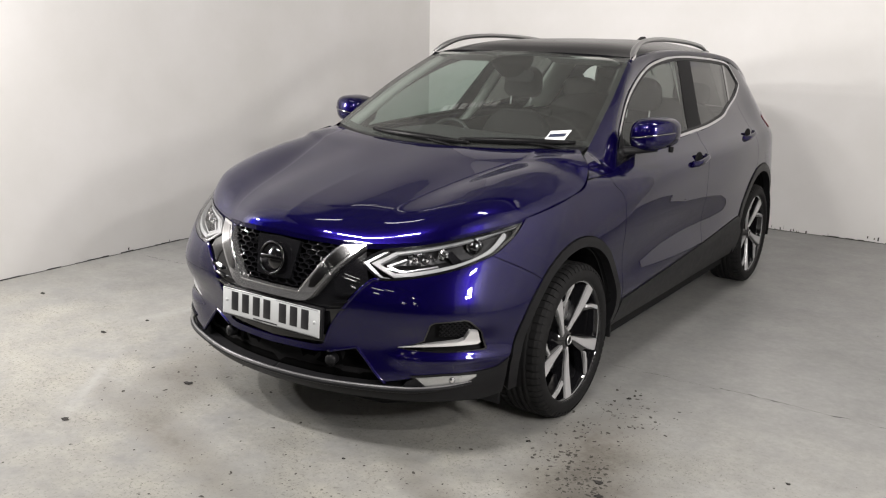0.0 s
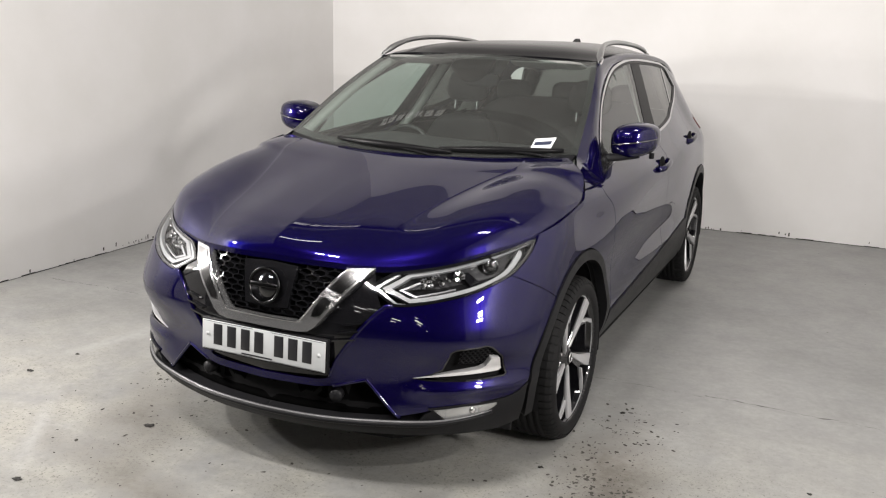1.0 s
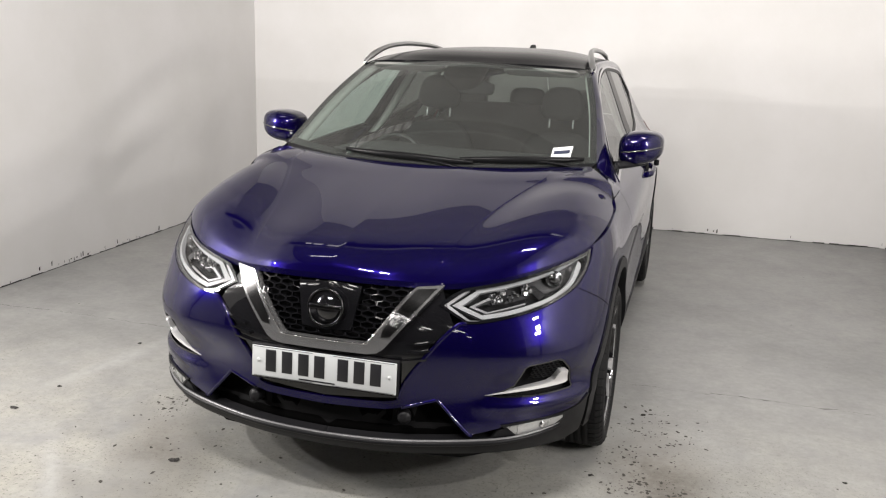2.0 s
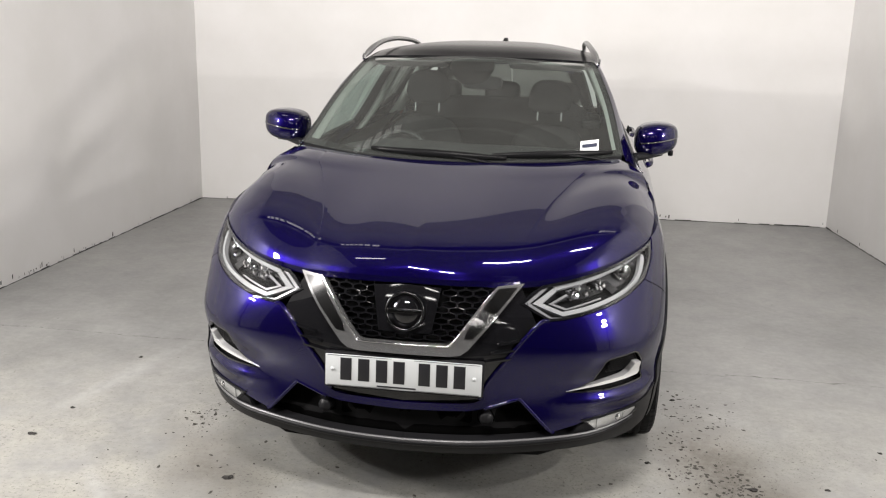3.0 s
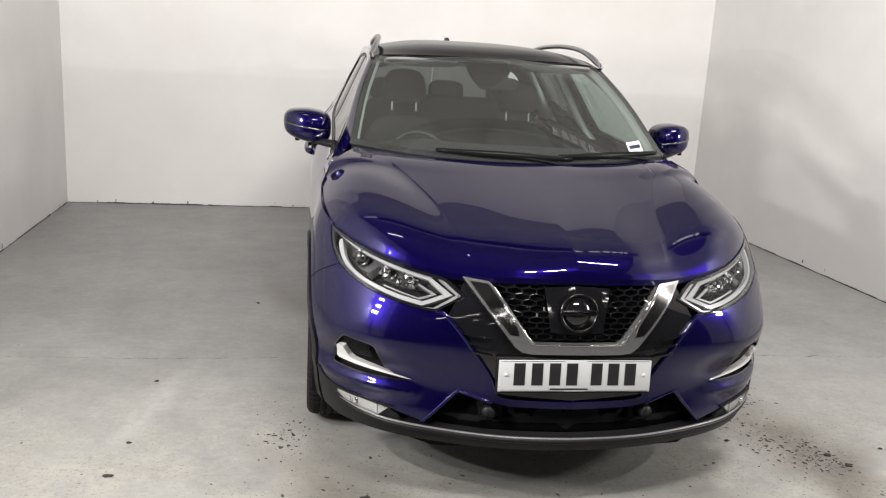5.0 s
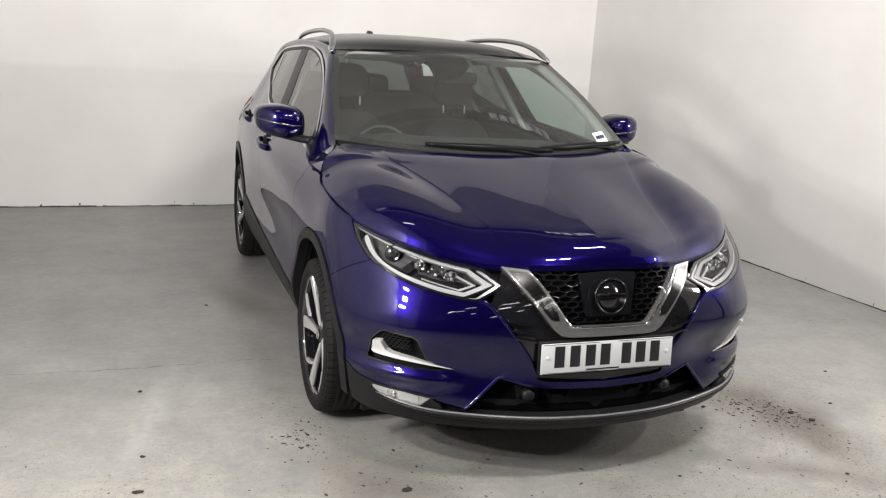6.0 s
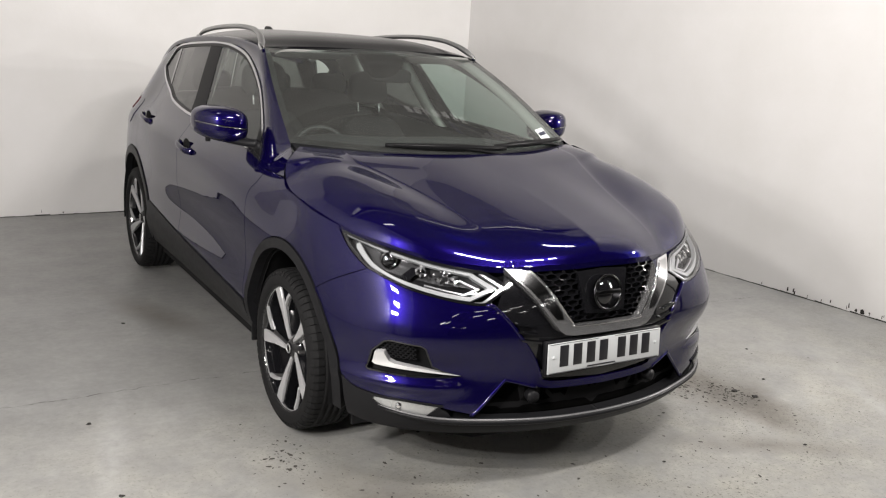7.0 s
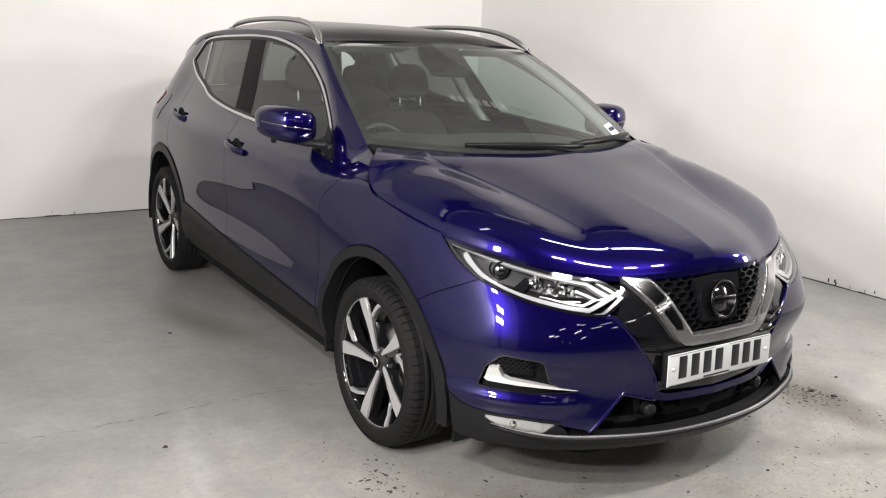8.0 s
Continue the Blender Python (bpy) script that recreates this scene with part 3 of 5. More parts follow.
def turn(pts):
    """(angle, z) points of the front to (s, z)."""
    return [(ARC * a / 90, z) for a, z in pts]


# ---------------------------------------------------------------- the car
car = thing("car", "dark blue crossover car with black roof and silver roof rails", "car")


def arc_pts(cy, cz, r, a0, a1, n=20):
    return [(cy + r * math.cos(radians(a0 + (a1 - a0) * i / n)), cz + r * math.sin(radians(a0 + (a1 - a0) * i / n))) for i in range(n + 1)]


def panels(name, outline, material, parent=None, holes=(), cell=0.03, depth=0.014, off=0.0, gap=0.0018, label="", surf=wrap, both=True):
    made = []
    for me in trimmed(surf, outline, holes, cell, depth, off, gap, flip=False, sides=(1, -1) if both else (1,)):
        made.append(part(name, me, material, parent or car, label))
    return made


# key lines of the flank, (y, z)
HOODLINE = turn([(67.5, 0.898), (79.7, 0.925)]) + side([(0.0, 0.945), (0.085, 0.957), (0.150, 0.985)])
DLO_FRONT = [(0.462, 1.006), (0.68, 1.172), (0.888, 1.295), (1.19, 1.403), (1.45, 1.446), (1.735, 1.460), (2.15, 1.444), (2.45, 1.424), (2.60, 1.400), (2.640, 1.370), (2.700, 1.280), (2.705, 1.268)]
DLO_LOW = [(2.705, 1.268), (2.66, 1.246), (2.50, 1.192), (2.27, 1.143), (2.09, 1.104), (1.76, 1.075), (1.44, 1.063), (1.0, 1.048), (0.70, 1.030), (0.462, 1.006)]
REAR_AXLE = 2.580
ARCH_F, ARCH_R = (-0.012, 0.330), (REAR_AXLE, 0.335)
CUT_A = [(0.335, 0.987), (0.36, 0.94), (0.425, 0.87), (0.432, 0.68), (0.452, 0.405)]
CUT_B = [(1.500, 0.472), (1.506, 0.72), (1.492, 0.92), (1.565, 1.066)]
SKIRT = [(0.452, 0.405), (0.70, 0.424), (0.95, 0.440), (1.500, 0.472), (2.15, 0.522)]

fender = (spline(HOODLINE, 6) + spline(side([(0.22, 0.987), (0.335, 0.987)]), 3) + spline(side(CUT_A), 8)
          + side([(0.40, 0.42)]) + side(arc_pts(*ARCH_F, 0.447, 12, 134, 26)) + spline(turn([(73.0, 0.645), (65.0, 0.72), (56.5, 0.785)]), 5)
          + spline(turn([(58.5, 0.80), (63.0, 0.84), (67.5, 0.893)]), 5))
panels("front_fender", fender, PAINT)

front_door = (spline(side(CUT_A), 8) + spline(side(SKIRT[:4]), 6)[1:] + spline(side(CUT_B), 8)[1:] + spline(side([(1.44, 1.063), (1.0, 1.048), (0.70, 1.030), (0.462, 1.006)]), 6) + side([(0.40, 0.993)]))
doors_f = panels("front_door", front_door, PAINT)
rear_door = (spline(side(CUT_B), 8)[::-1] + spline(side(SKIRT[3:]), 6)[1:] + side(arc_pts(*ARCH_R, 0.455, 155, 115, 10))
             + spline(side([(2.46, 0.80), (2.50, 0.95), (2.51, 1.08), (2.50, 1.192)]), 6) + spline(side([(2.50, 1.192), (2.27, 1.143), (2.09, 1.104), (1.76, 1.075), (1.565, 1.066)]), 6)[1:-1])
doors_r = panels("rear_door", rear_door, PAINT)
quarter = (spline(side([(2.46, 0.80), (2.50, 0.95), (2.51, 1.08), (2.50, 1.192)]), 6) + side([(2.66, 1.246), (2.705, 1.268)]) + spline(side([(2.700, 1.280), (2.640, 1.370), (2.60, 1.400)]), 5)
           + spline(side([(2.70, 1.400), (3.0, 1.315), (3.12, 1.27)]), 5) + spline([(ARC + 3.18, 1.17), (ARC + 3.26, 1.0), (ARC + 3.28, 0.78)], 6) + spline([(ARC + 3.1, 0.74), (ARC + 3.02, 0.62)], 4) + side(arc_pts(*ARCH_R, 0.455, 40, 113, 20)))
panels("rear_quarter", quarter, PAINT)

# arch and sill cladding
def ring(c, r0, r1, a0, a1):
    return side(arc_pts(*c, r1, a0, a1, 40) + arc_pts(*c, r0, a1, a0, 40))


panels("arch_trim", ring(ARCH_F, 0.402, 0.4455, -8, 190), BLACK, off=0.006, depth=0.04, cell=0.02)
panels("arch_trim", ring(ARCH_R, 0.402, 0.4535, 16, 180), BLACK, off=0.006, depth=0.04, cell=0.02)
sill = (spline(side(SKIRT), 6) + side([(2.25, 0.40), (2.24, 0.275), (0.43, 0.275)]))
panels("sill_trim", sill, BLACK, off=0.006, depth=0.03)

# front bumper
BUMP_LOW = turn([(60.4, 0.40), (57.5, 0.373), (53.0, 0.362), (40.5, 0.352)])
INTAKE = turn([(40.5, 0.352), (37.6, 0.334), (32.2, 0.314), (31.2, 0.318), (25.4, 0.424), (24.4, 0.428), (17.5, 0.400), (14.0, 0.392), (-0.3, 0.388)])
GRILLE_EDGE = turn([(-0.3, 0.415), (10.0, 0.418), (16.5, 0.43), (18.5, 0.50), (24.0, 0.62), (28.5, 0.69), (30.5, 0.697)])
LAMP_LOW = turn([(30.5, 0.697), (34.0, 0.70), (40.5, 0.717), (48.0, 0.742), (56.5, 0.785)])
POCKET = turn([(34.6, 0.4485), (38.6, 0.4625), (40.8, 0.4800), (41.9, 0.5500), (42.9, 0.5600), (49.2, 0.5690), (50.4, 0.5620), (53.2, 0.5180), (54.8, 0.4480), (54.2, 0.4410), (45.0, 0.4370), (37.6, 0.4410)])
bumper = (spline(GRILLE_EDGE, 5) + spline(LAMP_LOW, 5)[1:] + spline(turn([(56.5, 0.785), (65.0, 0.72), (73.0, 0.645)]), 5)[1:]
          + side(arc_pts(*ARCH_F, 0.447, 137, 168, 10)) + spline(BUMP_LOW, 5) + INTAKE[1:])
panels("front_bumper", bumper, PAINT, holes=[POCKET], gap=0.0012)
# rolled edges of the bumper skin beside grille and intake
for sg in (1, -1):
    for line in (GRILLE_EDGE[2:], INTAKE[2:7]):
        fine = spline(line, 8)
        pts = wrap([a for a, b in fine], [b for a, b in fine])
        part("bumper_edge", tube([(sg * p[0], p[1] + 0.004, p[2]) for p in pts], 0.0068, 10), PAINT, car)
skirt = (spline(BUMP_LOW, 5) + turn([(37.0, 0.325), (36.0, 0.30), (28.0, 0.285), (14.0, 0.28), (-0.4, 0.278), (-0.4, 0.234), (14.0, 0.234), (30.0, 0.236), (45.0, 0.238), (54.0, 0.237), (59.6, 0.25)]))
FOG = turn([(38.8, 0.343), (45.0, 0.352), (52.4, 0.353), (52.6, 0.340), (50.5, 0.322), (41.5, 0.304)])
panels("bumper_skirt", skirt, BLACK, holes=[FOG], off=0.004, depth=0.05)

# hood: a patch between nose edge, shut line and cowl

HOOD_U, HOOD_A = (0, 0.2, 0.4, 0.55, 0.75, 1), (0, 13.0, 26.5, 38.0, 53.0, 67.5)
CREASE_V = np.linspace(0, 1, 81)


def hood_crease(v):
    return 0.37 + 0.12 * v + 0.30 * v ** 2.6


def hood_columns(k, v):
    """Columns 0 to 1 across the hood, half of them inside the crease, to the surface's u."""
    uc = hood_crease(v)
    inner = uc * (1 - (1 - np.clip(2 * k, 0, 1)) ** 1.5)
    outer = uc + (1 - uc) * (0.5 - 0.5 * np.cos(np.pi * np.clip(2 * k - 1, 0, 1)))
    return np.where(k < 0.5, inner, outer)


def hood_surface(u, v):
    u, v = np.clip(np.atleast_1d(u), 0, 1), np.clip(np.atleast_1d(v), 0, 1)
    a = np.interp(u, HOOD_U, HOOD_A)
    fz = np.array(spline([(0.0, 0.826), (14.4, 0.822), (28.0, 0.810), (40.5, 0.827), (54.0, 0.864), (67.5, 0.898)], 8))
    fr = wrap(ARC * a / 90, np.interp(a, fz[:, 0], fz[:, 1]))
    rear = np.stack([0.70 * u, 0.10 + 0.21 * u ** 2.2, 1.072 + 0.013 * u], 1)
    cy = np.array(spline([(0, -0.813, 0.826), (0.035, -0.800, 0.857), (0.08, -0.767, 0.883), (0.15, -0.705, 0.908), (0.25, -0.61, 0.934), (0.45, -0.41, 0.975), (0.7, -0.16, 1.022), (1, 0.10, 1.072)], 8))
    c = np.stack([np.zeros_like(v), np.interp(v, cy[:, 0], cy[:, 1]), np.interp(v, cy[:, 0], cy[:, 2])], 1)
    sd = np.array(spline([(0, 0.801, -0.331, 0.898), (0.3, 0.827, -0.15, 0.925), (0.6, 0.833, 0.045, 0.951), (0.76, 0.818, 0.148, 0.985), (0.86, 0.799, 0.196, 1.036), (0.93, 0.753, 0.242, 1.066), (1, 0.70, 0.31, 1.085)], 8))
    e = np.stack([np.interp(v, sd[:, 0], sd[:, k]) for k in (1, 2, 3)], 1)
    f0, r0, f1, r1 = fr * 0 + wrap([0.0], [0.826]), np.array([[0, 0.10, 1.072]]), np.array([[0.801, -0.331, 0.898]]), np.array([[0.70, 0.31, 1.085]])
    U, V = u[:, None], v[:, None]
    p = (1 - U) * c + U * e + (1 - V) * fr + V * rear - ((1 - U) * (1 - V) * f0 + U * (1 - V) * f1 + (1 - U) * V * r0 + U * V * r1)
    # crown: full across, falling away near the edge
    full = (1 - u ** (4.4 + 1.4 * v)) - (1 - u)
    rise = (c[:, 2] - e[:, 2]) * full
    nose_fall = np.clip(1 - (1 - np.clip(v / 0.09, 0, 1)) ** 2.2, 0, 1)
    swell = np.sin(np.pi * np.clip(v, 0, 1)) ** 0.6
    p[:, 2] += rise * nose_fall + 0.026 * u * (1 - u ** 6) * swell
    # creases that run from the pillars to the grille: a sharp fold, then an outer panel that swells towards the wheels
    uc = hood_crease(v)
    fold = np.clip(v / 0.08, 0, 1) ** 0.8
    p[:, 2] += fold * 0.008 * np.clip(u / uc, 0, 1) ** 2 + 0.010 * v / 0.14 * np.exp(1 - v / 0.14) * np.clip(u / uc, 0, 1) ** 2
    t = np.clip((u - uc) / (1 - uc), 0, 1)
    beyond = u > uc + 1e-6
    if beyond.any():
        zc = np.interp(v, CREASE_V, hood_surface(hood_crease(CREASE_V), CREASE_V)[:, 2])
        fz_at = lambda q: wrap(ARC * np.interp(q, HOOD_U, HOOD_A) / 90, np.interp(np.interp(q, HOOD_U, HOOD_A), fz[:, 0], fz[:, 1]))[:, 2]
        bow = fr[:, 2] - (1 - t) * fz_at(uc) - t * 0.898
        hs = np.array(spline([(0, 0.0), (0.04, 0.022), (0.1, 0.037), (0.2, 0.046), (0.3, 0.052), (0.4, 0.058), (0.6, 0.058), (0.8, 0.035), (0.9, 0.013), (1, 0.0)], 8))
        swell = np.interp(v, hs[:, 0], hs[:, 1]) * t ** 1.4 * (1 - t) / 0.196
        valley = -0.02 * fold * t * np.exp(-t / 0.13) * (1 - t)
        p[:, 2] = np.where(beyond, (1 - t) * zc + t * e[:, 2] + bow * (1 - v) ** 3 + swell + valley, p[:, 2])
    return p


def patch(surf, nu, nv, depth=0.0, mirror=True, usp=None, vsp=None):
    """A grid over a patch's unit square, both halves, with its edge turned down."""
    us = usp if usp is not None else np.linspace(0, 1, nu)
    vs = vsp if vsp is not None else np.linspace(0, 1, nv)
    if mirror:
        us2 = np.concatenate([-us[:0:-1], us])
    else:
        us2 = us
    A, Bv = np.meshgrid(us2, vs, indexing="ij")
    p = surf(np.abs(A).ravel(), Bv.ravel())
    p = p.copy()
    p[:, 0] *= np.where(A.ravel() < 0, -1, 1)
    n, m = len(us2), len(vs)
    verts = [tuple(v) for v in p]
    faces = [(i * m + j, (i + 1) * m + j, (i + 1) * m + j + 1, i * m + j + 1) for i in range(n - 1) for j in range(m - 1)]
    if depth:
        rim = [i * m for i in range(n)] + [(n - 1) * m + j for j in range(1, m)] + [i * m + m - 1 for i in range(n - 2, -1, -1)] + [j for j in range(m - 2, 0, -1)]
        b, k = len(verts), len(rim)
        verts += [verts[i] for i in rim] + [(verts[i][0], verts[i][1], verts[i][2] - depth) for i in rim]
        faces += [(b + i, b + k + i, b + k + (i + 1) % k, b + (i + 1) % k) for i in range(k)]
    return mesh_of("patch", verts, faces)


vv = np.concatenate([np.linspace(0, 0.2, 22)[:-1], np.linspace(0.2, 1, 56)])
part("hood", patch(lambda k, v: hood_surface(hood_columns(k, v), v), 0, 0, 0.02, usp=np.linspace(0, 1, 121), vsp=vv), PAINT, car)

# windscreen, roof, pillars
EDGE_IN = [(0.758, 0.24, 1.066), (0.740, 0.30, 1.080), (0.722, 0.363, 1.097), (0.668, 0.70, 1.285), (0.606, 0.98, 1.422), (0.582, 1.10, 1.460), (0.577, 1.5, 1.490), (0.567, 2.2, 1.476), (0.545, 2.8, 1.415), (0.515, 3.08, 1.345)]
EDGE_OUT = [(0.165, 0.988), (0.30, 0.989), (0.455, 1.006), (0.68, 1.174), (0.888, 1.297), (1.19, 1.405), (1.50, 1.450), (2.15, 1.446), (2.70, 1.402), (3.12, 1.27)]


def pillar_strip():
    inner = np.array(spline(EDGE_IN, 8))
    o2 = np.array(spline(EDGE_OUT, 8))
    outer = wrap(ARC + o2[:, 0], o2[:, 1])
    rows = []
    for k in range(9):
        t = k / 8
        p = inner * (1 - t) + outer * t
        bulge = 0.016 * math.sin(math.pi * t) * np.clip((np.arange(len(inner)) - 14) / 14.0, 0, 1) + 0.012 * math.sin(math.pi * t) * np.clip(1 - np.arange(len(inner)) / 16.0, 0, 1)
        p[:, 0] += bulge * 0.8
        p[:, 2] += bulge * 0.7
        p[:, 1] -= bulge * 0.3
        rows.append(p)
    return rows


rows = pillar_strip()
for sg in (1, -1):
    m = len(rows[0])
    verts = [(sg * p[0], p[1], p[2]) for r in rows for p in r]
    faces = [(i * m + j, i * m + j + 1, (i + 1) * m + j + 1, (i + 1) * m + j) for i in range(8) for j in range(m - 1)]
    if sg > 0:
        faces = [f[::-1] for f in faces]
    part("pillar_rail", mesh_of("pillar_rail", verts, faces), PAINT, car)


def screen_surface(u, v):
    u, v = np.atleast_1d(u), np.atleast_1d(v)
    ed = np.array(spline(EDGE_IN[2:6], 8))
    k = np.linspace(0, 1, len(ed))
    e = np.stack([np.interp(v, k, ed[:, i]) for i in range(3)], 1)
    c = np.stack([0 * v, 0.135 + 0.815 * v, 1.070 + 0.408 * v + 0.035 * np.sin(np.pi * v)], 1)
    w = (u ** 2.3)[:, None]
    p = (1 - w) * c + w * e
    p[:, 0] = u * e[:, 0]
    return p


part("windscreen", patch(screen_surface, 24, 16), SCREEN, car, "clear laminated windscreen").visible_shadow = False


def roof_surface(u, v):
    u, v = np.atleast_1d(u), np.atleast_1d(v)
    ed = np.array(spline(EDGE_IN[5:], 10))
    k = np.linspace(0, 1, len(ed))
    e = np.stack([np.interp(v, k, ed[:, i]) for i in range(3)], 1)
    cc = np.array(spline([(0.955, 1.478), (1.10, 1.511), (1.30, 1.532), (1.7, 1.541), (2.2, 1.537), (2.7, 1.497), (3.10, 1.428)], 8))
    k2 = np.linspace(0, 1, len(cc))
    c = np.stack([0 * v, np.interp(v, k2, cc[:, 0]), np.interp(v, k2, cc[:, 1])], 1)
    w = (u ** 3.6)[:, None]
    p = (1 - w) * c + w * e
    p[:, 0] = u * e[:, 0]
    return p


part("roof", patch(roof_surface, 24, 40, 0.01), ROOF, car, "black roof")

# side glass and its chrome line
dlo = spline(side(DLO_FRONT), 6)[:-1] + spline(side(DLO_LOW), 6)[:-1]
trim_in, inner = inset(dlo, 0.0115), inset(dlo, 0.024)
panels("window_trim", dlo, TRIM, holes=[trim_in], off=0.004, depth=0.012, cell=0.02, gap=0.0, label="polished metal window trim")
panels("window_seal", inset(dlo, 0.0105), BLACK, holes=[inner], off=0.0, depth=0.012, cell=0.02, gap=0.0, label="black rubber seal")


def clip_poly(poly, y0z, y1z, keep):
    """The part of a polygon on one side of the line through two (s, z) points."""
    (ax, ay), (bx, by) = y0z, y1z
    f = lambda p: ((bx - ax) * (p[1] - ay) - (by - ay) * (p[0] - ax)) * keep
    out = []
    for i in range(len(poly)):
        p, q = poly[i - 1], poly[i]
        fp, fq = f(p), f(q)
        if (fp < 0) != (fq < 0):
            t = fp / (fp - fq)
            out.append((p[0] + (q[0] - p[0]) * t, p[1] + (q[1] - p[1]) * t))
        if fq >= 0:
            out.append(q)
    return out


B0, B1 = [(ARC + 1.455, 1.06), (ARC + 1.70, 1.435)], [(ARC + 1.665, 1.06), (ARC + 1.90, 1.435)]
C0, C1 = [(ARC + 2.31, 1.14), (ARC + 2.50, 1.40)], [(ARC + 2.345, 1.14), (ARC + 2.54, 1.40)]
M0 = [(ARC + 0.62, 1.04), (ARC + 0.70, 1.19)]
win = panels("front_side_window", clip_poly(clip_poly(inner, *M0, -1), *B0, 1), GLASS, off=-0.004, depth=0, gap=0)
win += panels("rear_side_window", clip_poly(clip_poly(inner, *B1, -1), *C0, 1), PRIVACY, off=-0.004, depth=0, gap=0)
win += panels("quarter_window", clip_poly(inner, *C1, -1), PRIVACY, off=-0.004, depth=0, gap=0)
for w in win:
    w.visible_shadow = False
panels("b_pillar_trim", clip_poly(clip_poly(inner, *B0, -1), *B1, 1), ROOF, off=-0.002, depth=0.02, gap=0)
panels("c_pillar_trim", clip_poly(clip_poly(inner, *C0, -1), *C1, 1), GLOSS, off=-0.002, depth=0.02, gap=0)
panels("mirror_sail", clip_poly(inner, *M0, 1), BLACK, off=-0.001, depth=0.02, gap=0)

# ---------------------------------------------------------------- under-structure
liner = [(0.0, 0.225)] + [(s, 0.225) for s in np.linspace(0.3, ARC + REAR_Y + ARC, 30)] + [(ARC + REAR_Y + ARC, 0.99)] + [(s, 0.99) for s in np.linspace(ARC + 3.4, ARC + 0.2, 10)] + turn([(86, 0.90), (67, 0.86), (54, 0.80), (40, 0.77), (28, 0.765), (0, 0.785)])
panels("body_shell", liner, DARK, holes=[side(arc_pts(*ARCH_F, 0.40, 0, 340, 30)), side(arc_pts(*ARCH_R, 0.40, 0, 340, 30))], cell=0.07, depth=0, off=-0.05, gap=0, label="dark inner shell")
plan = [(0.0, -0.80), (0.45, -0.74), (0.72, -0.50), (0.60, -0.44), (0.60, 0.42), (0.80, 0.46), (0.80, 2.18), (0.60, 2.22), (0.60, 3.08), (0.72, 3.15), (0.0, 3.42)]
poly = plan + [(-x, y) for x, y in plan[::-1][1:-1]]
bm = bmesh.new()
lo = [bm.verts.new((x, y, 0.20)) for x, y in poly]
hi = [bm.verts.new((x, y, 0.30)) for x, y in poly]
bm.faces.new(lo[::-1])
bm.faces.new(hi)
for i in range(len(poly)):
    j = (i + 1) % len(poly)
    bm.faces.new((lo[i], lo[j], hi[j], hi[i]))
part("underbody", bm, DARK, car)
for cy, cz in (ARCH_F, ARCH_R):
    for sg in (1, -1):
        pts = arc_pts(cy, cz, 0.405, -12, 190, 30)
        verts = [(sg * x, y, z) for x in (0.54, 0.862) for y, z in pts] + [(sg * 0.54, cy, cz)]
        n = len(pts)
        faces = [(i, i + 1, n + i + 1, n + i) for i in range(n - 1)] + [(i, i + 1, 2 * n) for i in range(n - 1)]
        part("arch_liner", mesh_of("arch_liner", verts, faces), DARK, car)
# splash guards behind the front wheels
for sg in (1, -1):
    part("mud_flap", box_bm(0.20, 0.016, 0.16, (sg * 0.76, 0.405, 0.31), 0.005), BLACK, car)
    part("air_deflector", box_bm(0.20, 0.014, 0.09, (sg * 0.66, -0.40, 0.205), 0.004), BLACK, car)

# ---------------------------------------------------------------- nose
def mirror_poly(half):
    """A right-hand outline from the centre line to a whole symmetric one."""
    return half + [(-x, z) for x, z in half[::-1] if x > 1e-6]


def bars(name, outline, material, off, depth, label="", cell=0.02, holes=(), parent=None):
    return part(name, trimmed(nose, outline, holes, cell, depth, off)[0], material, parent or car, label)


grille = thing("grille", "", "")
grille.parent = car
V_OUT = [(0.0, 0.583), (0.150, 0.584), (0.185, 0.590), (0.208, 0.606), (0.280, 0.694), (0.345, 0.770), (0.372, 0.800)]
V_IN = [(0.288, 0.798), (0.262, 0.770), (0.190, 0.672), (0.158, 0.630), (0.140, 0.619), (0.0, 0.617)]
bars("backing", mirror_poly([(0.0, 0.41), (0.29, 0.425), (0.43, 0.70), (0.42, 0.79), (0.36, 0.80), (0.0, 0.815)]), DARK, -0.045, 0.02, cell=0.05, parent=grille)
bars("black_surround", mirror_poly([(0.0, 0.418), (0.255, 0.432), (0.285, 0.50), (0.355, 0.62), (0.425, 0.692), (0.395, 0.748), (0.372, 0.792), (0.345, 0.770), (0.280, 0.694), (0.208, 0.606), (0.185, 0.590), (0.150, 0.584), (0.0, 0.583)]), GLOSS, -0.008, 0.03, "gloss black grille surround", parent=grille)
# raised slats of the surround beside the plate
for sg in (1, -1):
    for k in range(3):
        z = 0.560 + 0.030 * k
        bars("slat", [(sg * a, b) for a, b in ((0.262 + 0.020 * k, z), (0.345 + 0.013 * k, z + 0.014), (0.348 + 0.013 * k, z + 0.020), (0.264 + 0.020 * k, z + 0.007))], GLOSS, 0.004, 0.014, parent=grille)
bars("chrome_vee", V_OUT + V_IN + [(-x, z) for x, z in V_IN[::-1][1:]] + [(-x, z) for x, z in V_OUT[::-1][:-1]], VEE, 0.016, 0.035, "polished chrome vee", cell=0.012, parent=grille)
# darker chrome plates, put in for the dark reflections on the vee's arms
for sg in (1, -1):
    bars("vee_dark_face", [(sg * x, z) for x, z in ((0.291, 0.790), (0.350, 0.790), (0.322, 0.756), (0.262, 0.688), (0.226, 0.646), (0.196, 0.642), (0.203, 0.668), (0.258, 0.748))], VEE_FACE, 0.019, 0.006, parent=grille)


inner_line = spline([(x, z) for x, z in V_IN], 6)
